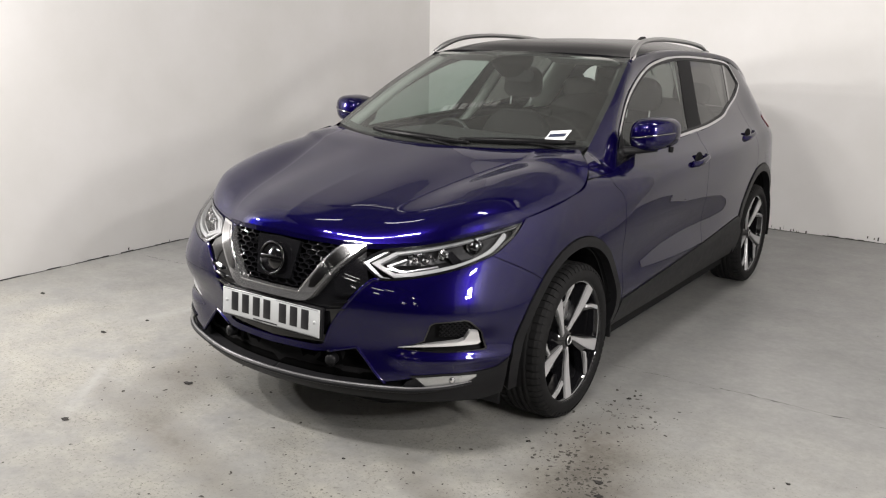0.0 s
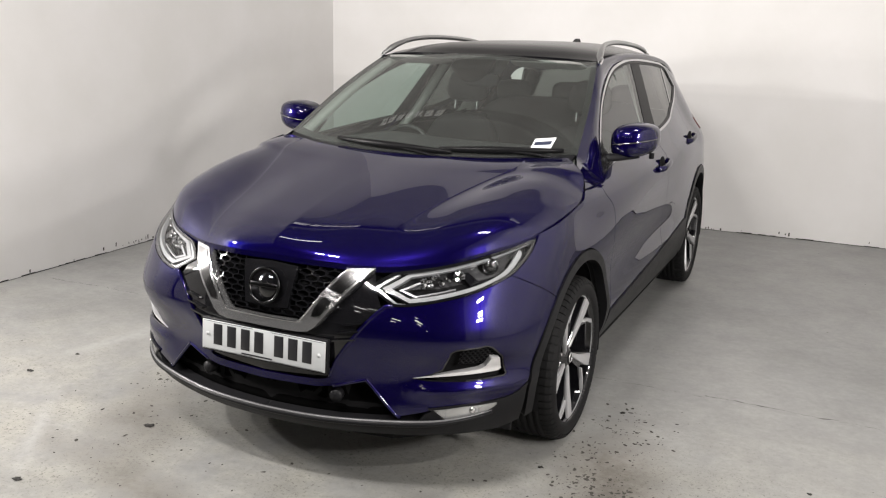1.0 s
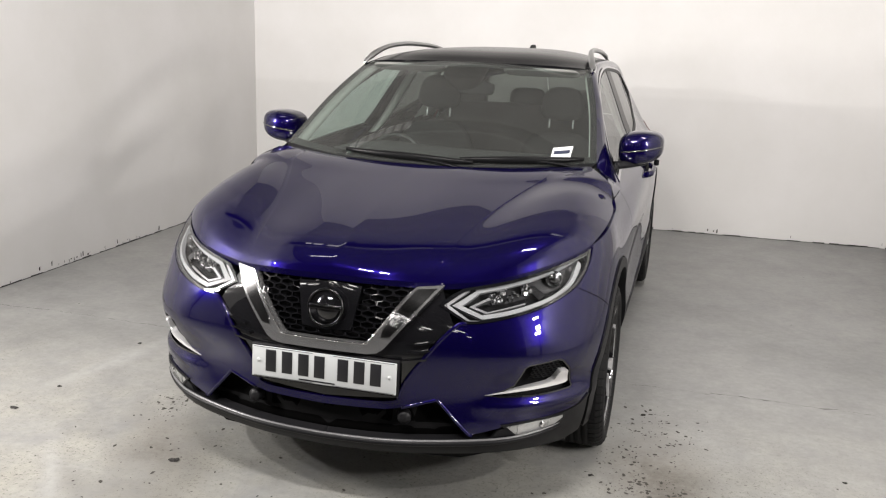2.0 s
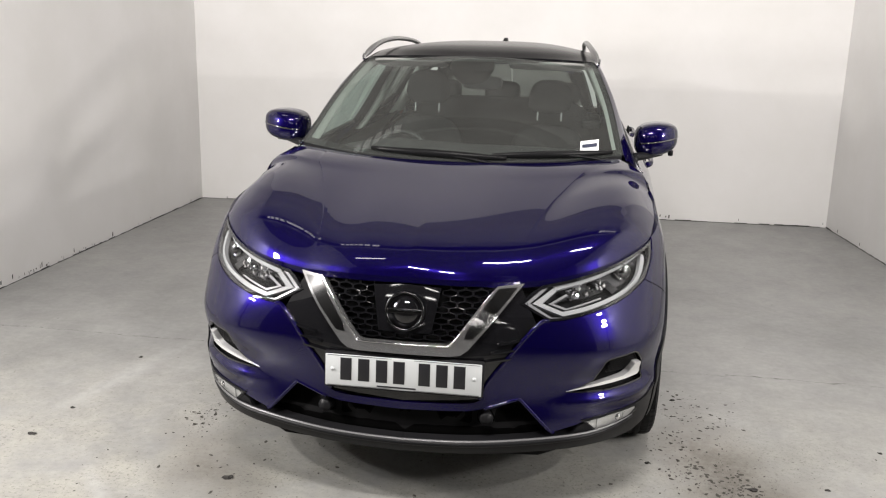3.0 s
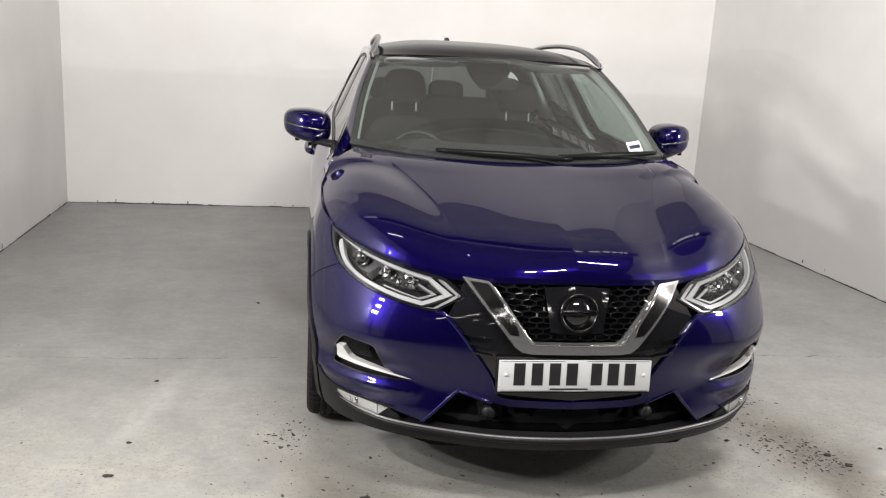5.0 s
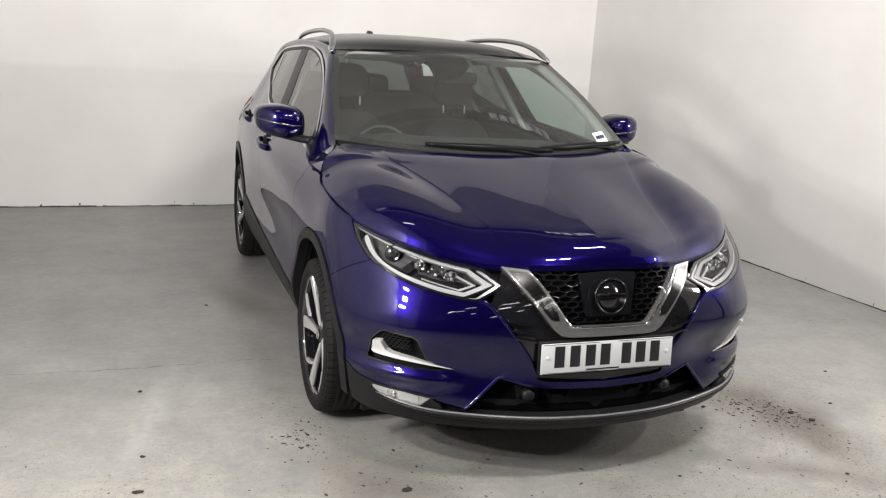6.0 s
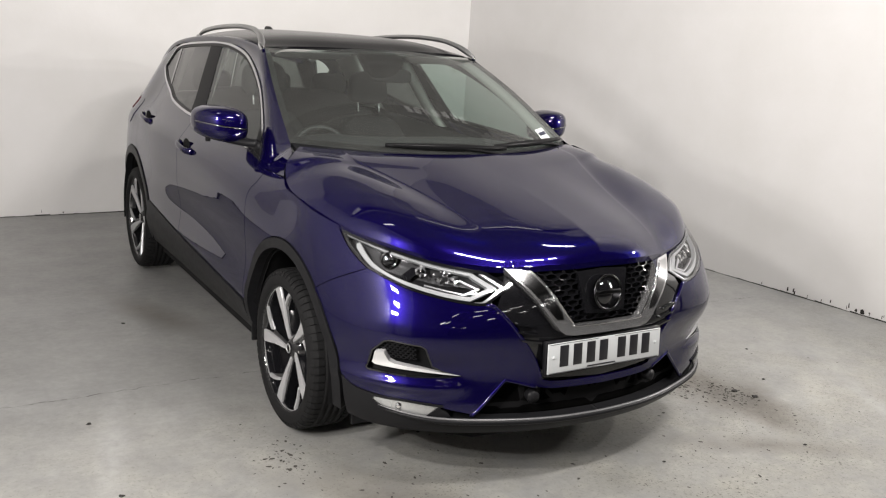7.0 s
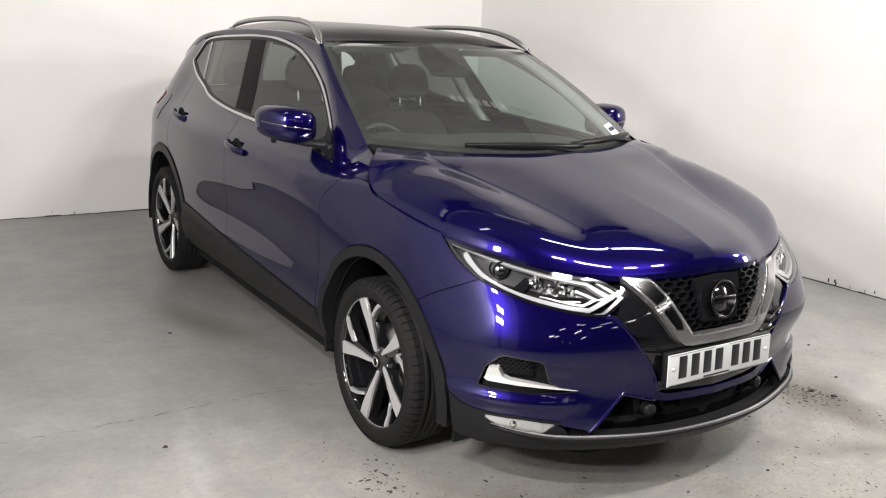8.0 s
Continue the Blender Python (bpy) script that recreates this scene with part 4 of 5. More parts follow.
inner_line += [(-x, z) for x, z in inner_line[::-1][1:]]
q = nose([x for x, z in inner_line], [z for x, z in inner_line])
part("vee_edge", tube([(p[0], p[1] - 0.017, p[2]) for p in q], 0.0028, 8), CHROME, grille, "bright chrome edge of the vee")


def honeycomb(outline, sx, sz, surf, wall=0.16, off=-0.012, depth=0.016, hole=None):
    """Hexagonal cells with real walls, laid on a surface."""
    o = np.array(outline)
    (x0, z0), (x1, z1) = o.min(0), o.max(0)
    cells = []
    j, z = 0, z0
    while z < z1 + sz:
        x = x0 + (sx * 0.5 if j % 2 else 0)
        while x < x1 + sx:
            cells.append((x, z))
            x += sx
        z += sz * 0.75
        j += 1
    c = np.array(cells)
    ok = inside(c[:, 0], c[:, 1], outline)
    if hole is not None:
        ok &= ~inside(c[:, 0], c[:, 1], hole)
    c = c[ok]
    hx = np.array([0, 0.5, 0.5, 0, -0.5, -0.5]) * sx
    hz = np.array([0.5, 0.25, -0.25, -0.5, -0.25, 0.25]) * sz
    P = []
    for f, d in ((1.0, 0.0), (1 - wall, 0.0), (1 - wall, -depth)):
        q = surf((c[:, 0][:, None] + hx * f).ravel(), (c[:, 1][:, None] + hz * f).ravel())
        q = q + np.array([0, 1.0, 0]) * -(off + d)
        P.append(q.reshape(len(c), 6, 3))
    verts, faces = [], []
    for i in range(len(c)):
        b = len(verts)
        for ringp in P:
            verts += [tuple(p) for p in ringp[i]]
        for r in (0, 6):
            for k in range(6):
                l = (k + 1) % 6
                faces.append((b + r + k, b + r + l, b + r + 6 + l, b + r + 6 + k))
    return mesh_of("honeycomb", verts, faces, smooth=False)


MESH_AREA = mirror_poly([(0.0, 0.617), (0.14, 0.619), (0.165, 0.632), (0.262, 0.770), (0.285, 0.80), (0.0, 0.812)])
BADGE_AREA = mirror_poly([(0.0, 0.640), (0.095, 0.648), (0.122, 0.800), (0.0, 0.806)])
part("honeycomb_mesh", honeycomb(MESH_AREA, 0.050, 0.024, nose, hole=BADGE_AREA), GLOSS, grille, "gloss black honeycomb mesh")
bars("badge_plate", mirror_poly([(0.0, 0.645), (0.088, 0.652), (0.112, 0.797), (0.0, 0.802)]), GLOSS, -0.004, 0.02, parent=grille)
BADGE = (0.0, -0.857, 0.722)
tilt = pose(0, 0, 0, 90 - 12)


def placed(me, m):
    me.transform(m)
    return me


part("badge_ring", placed(lathe([(0.0555, 0.0), (0.057, 0.007), (0.062, 0.008), (0.065, 0.005), (0.065, -0.004), (0.0555, -0.004)], 48, "z", True), Matrix.Translation(BADGE) @ tilt), BADGE_BLACK, grille, "plain black chrome ring badge")
part("badge_bar", box_bm(0.116, 0.010, 0.018, (0, 0, 0), 0.004, m=Matrix.Translation((0, -0.860, 0.724)) @ pose(0, 0, 0, -12)), BADGE_BLACK, grille)
part("badge_disc", placed(lathe([(0.0, 0.001), (0.055, 0.001), (0.055, -0.01)], 40, "z"), Matrix.Translation(BADGE) @ tilt), GLOSS, grille)

# plate with plain bars in place of its characters
plate = thing("number_plate", "", "")
plate.parent = car
plate.matrix_basis = pose(0, -0.8805, 0.5115, -4)
part("plate_sheet", box_bm(0.520, 0.005, 0.108, (0, 0, 0), 0.0022), PLATE, plate, "white reflective plate")
part("plate_holder", box_bm(0.530, 0.018, 0.122, (0, 0.013, 0), 0.004), BLACK, plate)
for i, x in enumerate((-0.190, -0.130, -0.070, -0.012, 0.072, 0.130, 0.188)):
    part("plate_bar", box_bm(0.038, 0.0012, 0.076, (x, -0.003, 0.006), 0.0004), INK, plate)
part("maker_bar", box_bm(0.13, 0.001, 0.005, (-0.02, -0.003, -0.045)), INK, plate)
for a, b, c, d in ((0.250, -0.051, 0.0016, 0.0), (0.250, 0.051, 0.0016, 0.0)):
    for sx in (-1, 1):
        part("plate_border", box_bm(0.215, 0.001, 0.0014, (sx * 0.145, -0.0029, b)), INK, plate)
for sx in (-1, 1):
    part("plate_screw", placed(lathe([(0.0, 0.004), (0.005, 0.0035), (0.007, 0.0)], 16, "z"), pose(sx * 0.236, -0.0025, 0.004, 90)), PLATE, plate)

# lower intake: mesh, sensors, lip
bars("intake_backing", mirror_poly([(0.0, 0.27), (0.50, 0.275), (0.60, 0.31), (0.56, 0.345), (0.43, 0.445), (0.36, 0.43), (0.0, 0.40)]), PITCH, -0.05, 0.02, cell=0.05)
for sg in (1, -1):
    m = Matrix.Translation((sg * 0.277, -0.842, 0.363)) @ pose(0, 0, 0, 90, 0, -sg * -18)
    s = part("parking_sensor", placed(lathe([(0.0, 0.008), (0.012, 0.0075), (0.014, 0.005), (0.021, 0.004), (0.023, -0.002), (0.023, -0.03)], 24, "z"), m), BLACK, car)
lip = [(a, 0.284 + 0.010 * (a / 40.0) ** 2 + 0.012 * max(0.0, (a - 38.0) / 12.0) ** 1.5) for a in np.linspace(0, 52, 22)]
q = [wrap([ARC * a / 90], [z])[0] for a, z in lip]
path = [(-p[0], p[1] - 0.012, p[2]) for p in q[::-1]] + [(p[0], p[1] - 0.012, p[2]) for p in q[1:]]
taper = [min(1.0, 0.25 + 0.13 * min(i, len(path) - 1 - i)) for i in range(len(path))]
part("front_lip", tube(path, [0.016 * k for k in taper], 10, 0.7), BLACK, car)
part("lip_edge", tube([(x, y - 0.004, z + 0.0085) for x, y, z in path], [0.0055 * k for k in taper], 8, 0.8), LIP, car, "grey satin edge of the front lip")

# ---------------------------------------------------------------- lamps
FROST = mat("frosted_light_guide", (0.25, 0.255, 0.26), 0.34, 0.0, 0.0, 0.4)
REFLECT = mat("lamp_reflector", (0.30, 0.30, 0.31), 0.30, 0.6)
SMOKE = mat("lamp_bezel", (0.075, 0.075, 0.078), 0.22, 0.4)
FOGGREY = mat("fog_reflector_grey", (0.46, 0.46, 0.45), 0.22, 0.6)
LAMP_TOP = turn([(30.5, 0.797), (40.5, 0.818), (54.0, 0.856), (66.8, 0.889)])
LAMP = turn([(31.0, 0.797), (28.0, 0.778), (25.2, 0.752), (28.0, 0.7235), (30.5, 0.699)]) + spline(LAMP_LOW, 5)[1:] + spline(turn([(58.5, 0.80), (63.0, 0.84), (66.8, 0.889)]), 5) + spline(LAMP_TOP, 5)[::-1][:-1]


def strip(pts, w, sharp=False):
    """An outline that follows a line of (angle, z) with a width in metres."""
    p = np.array(turn(pts)) if sharp else np.array(spline(turn(pts), 5))
    d = np.gradient(p, axis=0)
    n = np.stack([-d[:, 1], d[:, 0]], 1) / (np.hypot(d[:, 0], d[:, 1])[:, None] + 1e-9)
    ww = np.interp(np.linspace(0, 1, len(p)), np.linspace(0, 1, len(w)), w)[:, None] if isinstance(w, (list, tuple)) else w
    return [tuple(q) for q in p + n * ww / 2] + [tuple(q) for q in (p - n * ww / 2)[::-1]]


for sg in (1, -1):
    lamp = thing("headlight", "", "")
    lamp.parent = car

    def lamp_part(name, outline, material, off, depth, label="", cell=0.02):
        me = trimmed(wrap, outline, (), cell, depth, off, 0.0, sides=(sg,))[0]
        return part(name, me, material, lamp, label)

    lens = lamp_part("lens", LAMP, LENS, -0.001, 0.0, "clear lamp lens")
    lens.visible_shadow = False
    lamp_part("bucket", inset(LAMP, -0.004), SMOKE, -0.055, 0.0)
    me = trimmed(wrap, LAMP, [inset(LAMP, 0.010)], 0.012, 0.05, -0.004, 0.001, sides=(sg,))[0]
    part("bezel", me, GLOSS, lamp)
    top = [(64.8, 0.8785), (60.0, 0.866), (54.0, 0.847), (48.0, 0.829), (43.0, 0.813), (38.0, 0.800), (34.0, 0.790)]
    low = [(34.0, 0.7205), (40.0, 0.7335), (48.0, 0.758), (53.0, 0.781), (57.0, 0.808), (60.5, 0.845), (61.3, 0.858)]
    lamp_part("light_guide", strip(top, 0.009), FROST, -0.012, 0.014, "frosted white light guide", 0.012)
    lamp_part("light_guide", strip(low, [0.013, 0.012, 0.011, 0.011, 0.013, 0.017, 0.012]), FROST, -0.014, 0.016, "frosted white light guide", 0.012)
    lamp_part("chevron", turn([(34.2, 0.7955), (28.2, 0.7535), (34.0, 0.7130), (34.0, 0.7275), (30.3, 0.7535), (34.4, 0.7850)]), FROST, -0.013, 0.014, "frosted white light guide", 0.01)
    lamp_part("chevron", turn([(31.6, 0.793), (26.4, 0.7525), (31.0, 0.7035), (33.6, 0.7045), (33.6, 0.7085), (31.4, 0.7095), (27.5, 0.7525), (32.4, 0.791)]), REFLECT, -0.008, 0.012, "", 0.01)
    lamp_part("chevron", turn([(36.5, 0.779), (31.8, 0.7535), (35.0, 0.7335), (44.0, 0.7575), (44.0, 0.7615), (35.4, 0.7390), (32.9, 0.7535), (36.8, 0.7745)]), REFLECT, -0.022, 0.014, "", 0.01)
    lamp_part("divider", turn([(45.5, 0.806), (47.5, 0.812), (49.5, 0.780), (47.5, 0.768)]), GLOSS, -0.03, 0.02)
    # projector and faceted cluster
    pr = Vector(wrap([ARC * 51.5 / 90], [0.808])[0])
    aim = Vector((0.35, -0.93, 0.05)).normalized()
    m = Matrix.Translation((sg * (pr.x - 0.010), pr.y + 0.042, pr.z)) @ Vector((sg * aim.x, aim.y, aim.z)).to_track_quat("Z", "Y").to_matrix().to_4x4()
    part("projector", placed(lathe([(0.0, 0.014), (0.010, 0.013), (0.018, 0.009), (0.022, 0.0), (0.024, 0.004), (0.029, 0.004), (0.030, -0.03)], 32, "z"), m), SMOKED, lamp, "round projector lens")
    bm = bmesh.new()
    rnd = random.Random(4)
    for i in range(26):
        a = 35.5 + 9.0 * rnd.random()
        z = 0.744 + (a - 35.5) * 0.0030 + 0.034 * rnd.random()
        p = Vector(wrap([ARC * a / 90], [z])[0])
        r = 0.007 + 0.007 * rnd.random()
        mm = Matrix.Translation((sg * p.x, p.y + 0.040, p.z)) @ Euler((rnd.random() * 3, rnd.random() * 3, rnd.random() * 3)).to_matrix().to_4x4()
        bmesh.ops.create_icosphere(bm, subdivisions=1, radius=r, matrix=mm)
    part("faceted_reflector", bm, CHROME, lamp, "cluster of bright faceted reflectors")

    # fog lamp
    fog = thing("fog_lamp", "", "")
    fog.parent = car
    part("fog_reflector", trimmed(wrap, FOG, (), 0.02, 0.01, 0.002, 0.0, sides=(sg,))[0], FOGGREY, fog, "grey fog lamp reflector")
    le = part("fog_lens", trimmed(wrap, FOG, (), 0.02, 0.0, 0.0095, 0.0, sides=(sg,))[0], LENS, fog)
    le.visible_shadow = False
    part("fog_bezel", trimmed(wrap, inset(FOG, -0.006), [inset(FOG, 0.001)], 0.012, 0.02, 0.0065, 0.0, sides=(sg,))[0], BLACK, fog)
    c = Vector(wrap([ARC * 47.0 / 90], [0.333])[0])
    bulb = placed(lathe([(0.0, 0.006), (0.006, 0.0055), (0.0105, 0.003), (0.012, -0.004)], 20, "z"), Matrix.Translation((sg * (c.x + 0.003), c.y - 0.003, c.z)) @ pose(0, 0, 0, 90, 0, sg * 47))
    part("fog_bulb", bulb, CHROME, fog, "bright round fog lamp bulb")
    for k in (0, 3):
        a = 41.5 + 2.3 * k
        part("fog_flute", trimmed(wrap, turn([(a, 0.311 + 0.0045 * k), (a + 0.7, 0.312 + 0.0045 * k), (a + 0.7, 0.343), (a, 0.343)]), (), 0.02, 0.004, 0.005, 0.0, sides=(sg,))[0], FOGGREY, fog)

    # side pocket of the bumper with its silver blade
    pk = thing("bumper_pocket", "", "")
    pk.parent = car
    part("pocket_floor", trimmed(wrap, inset(POCKET, -0.003), (), 0.03, 0.0, -0.035, 0.0, sides=(sg,))[0], DARK, pk)
    part("pocket_wall", trimmed(wrap, inset(POCKET, -0.002), [inset(POCKET, 0.004)], 0.015, 0.035, -0.001, 0.0, sides=(sg,))[0], GLOSS, pk)
    hc = honeycomb([(p[0], p[1]) for p in turn([(43.2, 0.490), (43.6, 0.552), (49.2, 0.560), (51.6, 0.525), (50.2, 0.492)])], 0.016, 0.0125, wrap, 0.2, -0.022, 0.01)
    if sg < 0:
        hc.transform(Matrix.Diagonal((-1, 1, 1, 1)))
    part("pocket_mesh", hc, BLACK, pk)
    blade = turn([(34.8, 0.4500), (43.4, 0.4700), (48.4, 0.4780), (49.6, 0.4860), (50.5, 0.5200), (52.4, 0.5165), (53.3, 0.4720), (52.6, 0.4650), (44.0, 0.4590)])
    part("silver_blade", trimmed(wrap, blade, (), 0.012, 0.02, 0.004, 0.0, sides=(sg,))[0], WHITE_SILVER, pk, "bright silver bumper blade")

# ---------------------------------------------------------------- cowl, wipers, screen edge, sticker
def on_screen(x, v, lift=0.0):
    ed = np.array(spline(EDGE_IN[2:6], 8))
    xe = np.interp(v, np.linspace(0, 1, len(ed)), ed[:, 0])
    p = Vector(screen_surface(np.array([abs(x) / xe]), np.array([v]))[0])
    p.x = x
    return p + Vector((0, -0.45, 0.89)) * lift


def frit():
    """The black band round the windscreen, just under the glass."""
    n = 44
    ring_out = [(u, 0.0) for u in np.linspace(-1, 1, n)] + [(1, v) for v in np.linspace(0, 1, n)] + [(u, 1.0) for u in np.linspace(1, -1, n)] + [(-1, v) for v in np.linspace(1, 0, n)]
    verts, faces = [], []
    for u, v in ring_out:
        ui, vi = max(-0.962, min(0.962, u)), max(0.045, min(0.945, v))
        for a, b in ((u, v), (ui, vi)):
            p = screen_surface(np.array([abs(a)]), np.array([b]))[0]
            verts.append((p[0] * (1 if a >= 0 else -1), p[1] + 0.004, p[2] - 0.006))
    m = len(ring_out)
    for i in range(m):
        j = (i + 1) % m
        faces.append((2 * i, 2 * j, 2 * j + 1, 2 * i + 1))
    return mesh_of("frit", verts, faces)


part("screen_band", frit(), GLOSS, car, "black band round the windscreen")


def cowl_surface(u, v):
    rear = np.stack([0.715 * u, 0.150 + 0.215 * u ** 2.2, 1.072 + 0.020 * u], 1)
    fore = np.stack([0.70 * u, 0.085 + 0.215 * u ** 2.2, 1.050 + 0.013 * u], 1)
    return fore * (1 - v[:, None]) + rear * v[:, None]


part("cowl", patch(cowl_surface, 20, 4, 0.02), BLACK, car, "black plastic cowl below the windscreen")
for pivot, tip, name in (((0.20, 0.05), (-0.30, 0.055), "a"), ((0.64, 0.03), (0.22, 0.05), "b")):
    wiper = thing("wiper", "", "")
    wiper.parent = car
    a = on_screen(pivot[0], 0.0, -0.012) + Vector((0, -0.02, 0.0))
    b = on_screen((pivot[0] + tip[0]) / 2, 0.020, 0.016)
    part("wiper_arm", tube(spline([a, a * 0.6 + b * 0.4 + Vector((0, -0.005, 0.006)), b], 6), [0.013 - 0.0005 * i for i in range(13)], 8, 0.7), WIPER, wiper)
    part("wiper_pivot", placed(lathe([(0.0, 0.010), (0.010, 0.009), (0.014, 0.004), (0.014, -0.03)], 20, "z"), Matrix.Translation(a)), BLACK, wiper)
    bl = [on_screen(pivot[0] + (tip[0] - pivot[0]) * t * 1.12 + 0.03 * (1 - t), 0.010 + 0.020 * t, 0.014 + 0.006 * math.sin(math.pi * t)) for t in np.linspace(0, 1, 14)]
    part("wiper_blade", tube(bl, [0.0056 + 0.0050 * math.sin(math.pi * k / 13) for k in range(14)], 8, 1.5), WIPER, wiper)

LABEL_W = mat("label_white", (0.78, 0.80, 0.80), 0.5)
LABEL_B = mat("label_blue", (0.015, 0.02, 0.045), 0.5)
sticker = thing("windscreen_sticker", "", "")
sticker.parent = car


def quad_on_screen(x0, x1, v0, v1, lift):
    verts = [tuple(on_screen(x, v, lift)) for v in np.linspace(v0, v1, 4) for x in np.linspace(x0, x1, 9)]
    faces = [(j * 9 + i, j * 9 + i + 1, (j + 1) * 9 + i + 1, (j + 1) * 9 + i) for j in range(3) for i in range(8)]
    return mesh_of("quad", verts, faces)


part("sticker_sheet", quad_on_screen(0.533, 0.612, 0.042, 0.112, 0.0030), LABEL_W, sticker, "white paper sticker")
part("sticker_bar", quad_on_screen(0.541, 0.604, 0.066, 0.088, 0.0055), LABEL_B, sticker)

def rounded(sx, sy, sz, p=2.6, seg=28, rings=18, shape=None):
    """A rounded solid of powers, reshaped point by point."""
    verts, faces = [], []
    f = lambda c: math.copysign(abs(c) ** (2 / p), c)
    for j in range(rings + 1):
        t = math.pi * j / rings
        for i in range(seg):
            a = 2 * math.pi * i / seg
            v = Vector((sx * f(math.sin(t)) * f(math.cos(a)), sy * f(math.sin(t)) * f(math.sin(a)), sz * f(math.cos(t))))
            verts.append(shape(v) if shape else v)
    for j in range(rings):
        for i in range(seg):
            k = (i + 1) % seg
            faces.append((j * seg + i, (j + 1) * seg + i, (j + 1) * seg + k, j * seg + k))
    return mesh_of("rounded", verts, faces)


# ---------------------------------------------------------------- roof rails, aerial, mirrors, handles
for sg in (1, -1):
    rail = thing("roof_rail", "", "")
    rail.parent = car
    pts = [(sg * x, y, z) for x, y, z in ((0.600, 1.045, 1.455), (0.582, 1.12, 1.494), (0.563, 1.22, 1.524), (0.547, 1.36, 1.542), (0.534, 1.62, 1.548), (0.526, 2.0, 1.533), (0.526, 2.26, 1.506), (0.528, 2.40, 1.468))]
    sp = spline(pts, 6)
    n = len(sp)
    part("rail_bar", tube(sp, [0.0135 + 0.003 * math.exp(-((i - 6) / 4) ** 2) - 0.008 * (max(0, 1 - i / 4) + max(0, 1 - (n - 1 - i) / 6)) for i in range(n)], 12, 0.95), SATIN_RAIL, rail, "satin silver rail")
    part("rail_foot", placed(rounded(0.010, 0.028, 0.010, 3, 16, 8), Matrix.Translation((sg * 0.603, 1.062, 1.462)) @ pose(0, 0, 0, 32)), CHROME, rail, "small chrome foot")
    part("rail_foot", box_bm(0.024, 0.060, 0.024, (sg * 0.528, 2.36, 1.470), 0.006, m=None), SATIN_RAIL, rail)

bm = bmesh.new()
prof = [(2.50, 1.508), (2.56, 1.535), (2.61, 1.553), (2.64, 1.556), (2.66, 1.545), (2.68, 1.505)]
l = [bm.verts.new((0.012 if 0 < i < 5 else 0.018, y, z)) for i, (y, z) in enumerate(prof)]
r = [bm.verts.new((-0.012 if 0 < i < 5 else -0.018, y, z)) for i, (y, z) in enumerate(prof)]
bm.faces.new(l)
bm.faces.new(r[::-1])
for i in range(6):
    bm.faces.new((l[i], r[i], r[(i + 1) % 6], l[(i + 1) % 6]))
part("aerial_fin", bm, BLACK, car)

for sg in (1, -1):
    mir = thing("door_mirror", "", "")
    mir.parent = car
    cen = Vector((0.882 if sg > 0 else 0.909, 0.715, 1.134))
    half = 0.100 if sg > 0 else 0.112

    def shell(v):
        k = v.x / half
        v = v.copy()
        v.z *= 1.0 - 0.16 * max(0, k)
        v.z += 0.010 * k
        v.y += 0.050 * max(0, k) ** 1.5
        if v.y > 0.045:
            v.y = 0.045 + (v.y - 0.045) * 0.35
        return v

    part("mirror_shell", placed(rounded(half, 0.116, 0.077, 3.2, 44, 28, shell), Matrix.Diagonal((sg, 1, 1, 1)) @ Matrix.Translation(cen)), PAINT, mir, "dark blue mirror shell")
    ind = []
    for k in np.linspace(-0.80, 0.97, 16):
        h = -0.004 + 0.006 * k
        y = -0.117 * max(0.0, 1 - abs(k) ** 3.2 - abs(h / 0.077) ** 3.2) ** (1 / 3.2)
        ind.append(tuple(cen + shell(Vector((half * k, y, h)))))
    part("indicator_strip", tube([(sg * x, y, z) for x, y, z in spline(ind, 3)], 0.0030, 8, 1.3), SMOKED, mir, "smoked side indicator strip")
    arm = [(0.782, 0.585, 1.060), (0.82, 0.615, 1.062), (0.86, 0.655, 1.065), (0.905, 0.69, 1.070)]
    part("mirror_arm", tube([(sg * x, y, z) for x, y, z in spline(arm, 4)], [0.026 - 0.0006 * i for i in range(13)], 10, 0.75), BLACK, mir)
    part("mirror_base", placed(rounded(0.012, 0.045, 0.020, 3, 16, 10), Matrix.Translation((sg * 0.786, 0.590, 1.052))), BLACK, mir)
    part("mirror_glass", placed(rounded(half - 0.020, 0.006, 0.058, 4, 24, 10), Matrix.Translation((sg * cen.x, 0.780, 1.130))), CHROME, mir)
    part("mirror_camera", placed(lathe([(0.0, -0.006), (0.010, -0.005), (0.012, 0.0), (0.012, 0.02)], 16, "z"), Matrix.Translation((sg * 0.955, 0.735, 1.058))), BLACK, mir)
    for door, y, z in ((doors_f[0 if sg > 0 else 1], 1.345, 0.945), (doors_r[0 if sg > 0 else 1], 2.335, 0.985)):
        p = Vector(wrap([ARC + y], [z])[0])
        sock = placed(rounded(0.010, 0.050, 0.042, 2.2, 24, 10), Matrix.Translation((sg * (p.x - 0.003), y + 0.005, z)))
        part("handle_recess", sock, DARK, door)
        h = spline([(p.x + 0.006, y - 0.105, z - 0.012), (p.x + 0.026, y - 0.07, z - 0.008), (p.x + 0.032, y, z), (p.x + 0.026, y + 0.07, z + 0.008), (p.x + 0.004, y + 0.10, z + 0.010)], 5)
        part("door_handle", tube([(sg * a, b, c) for a, b, c in h], 0.013, 10, 1.25), PAINT, door, "dark blue pull handle")

# fuel flap on the driver's side
flap = [(ARC + 2.81 + 0.060 * math.copysign(abs(math.cos(a)) ** 0.6, math.cos(a)), 0.985 + 0.075 * math.copysign(abs(math.sin(a)) ** 0.6, math.sin(a))) for a in np.linspace(0, 2 * math.pi, 29)[:-1]]
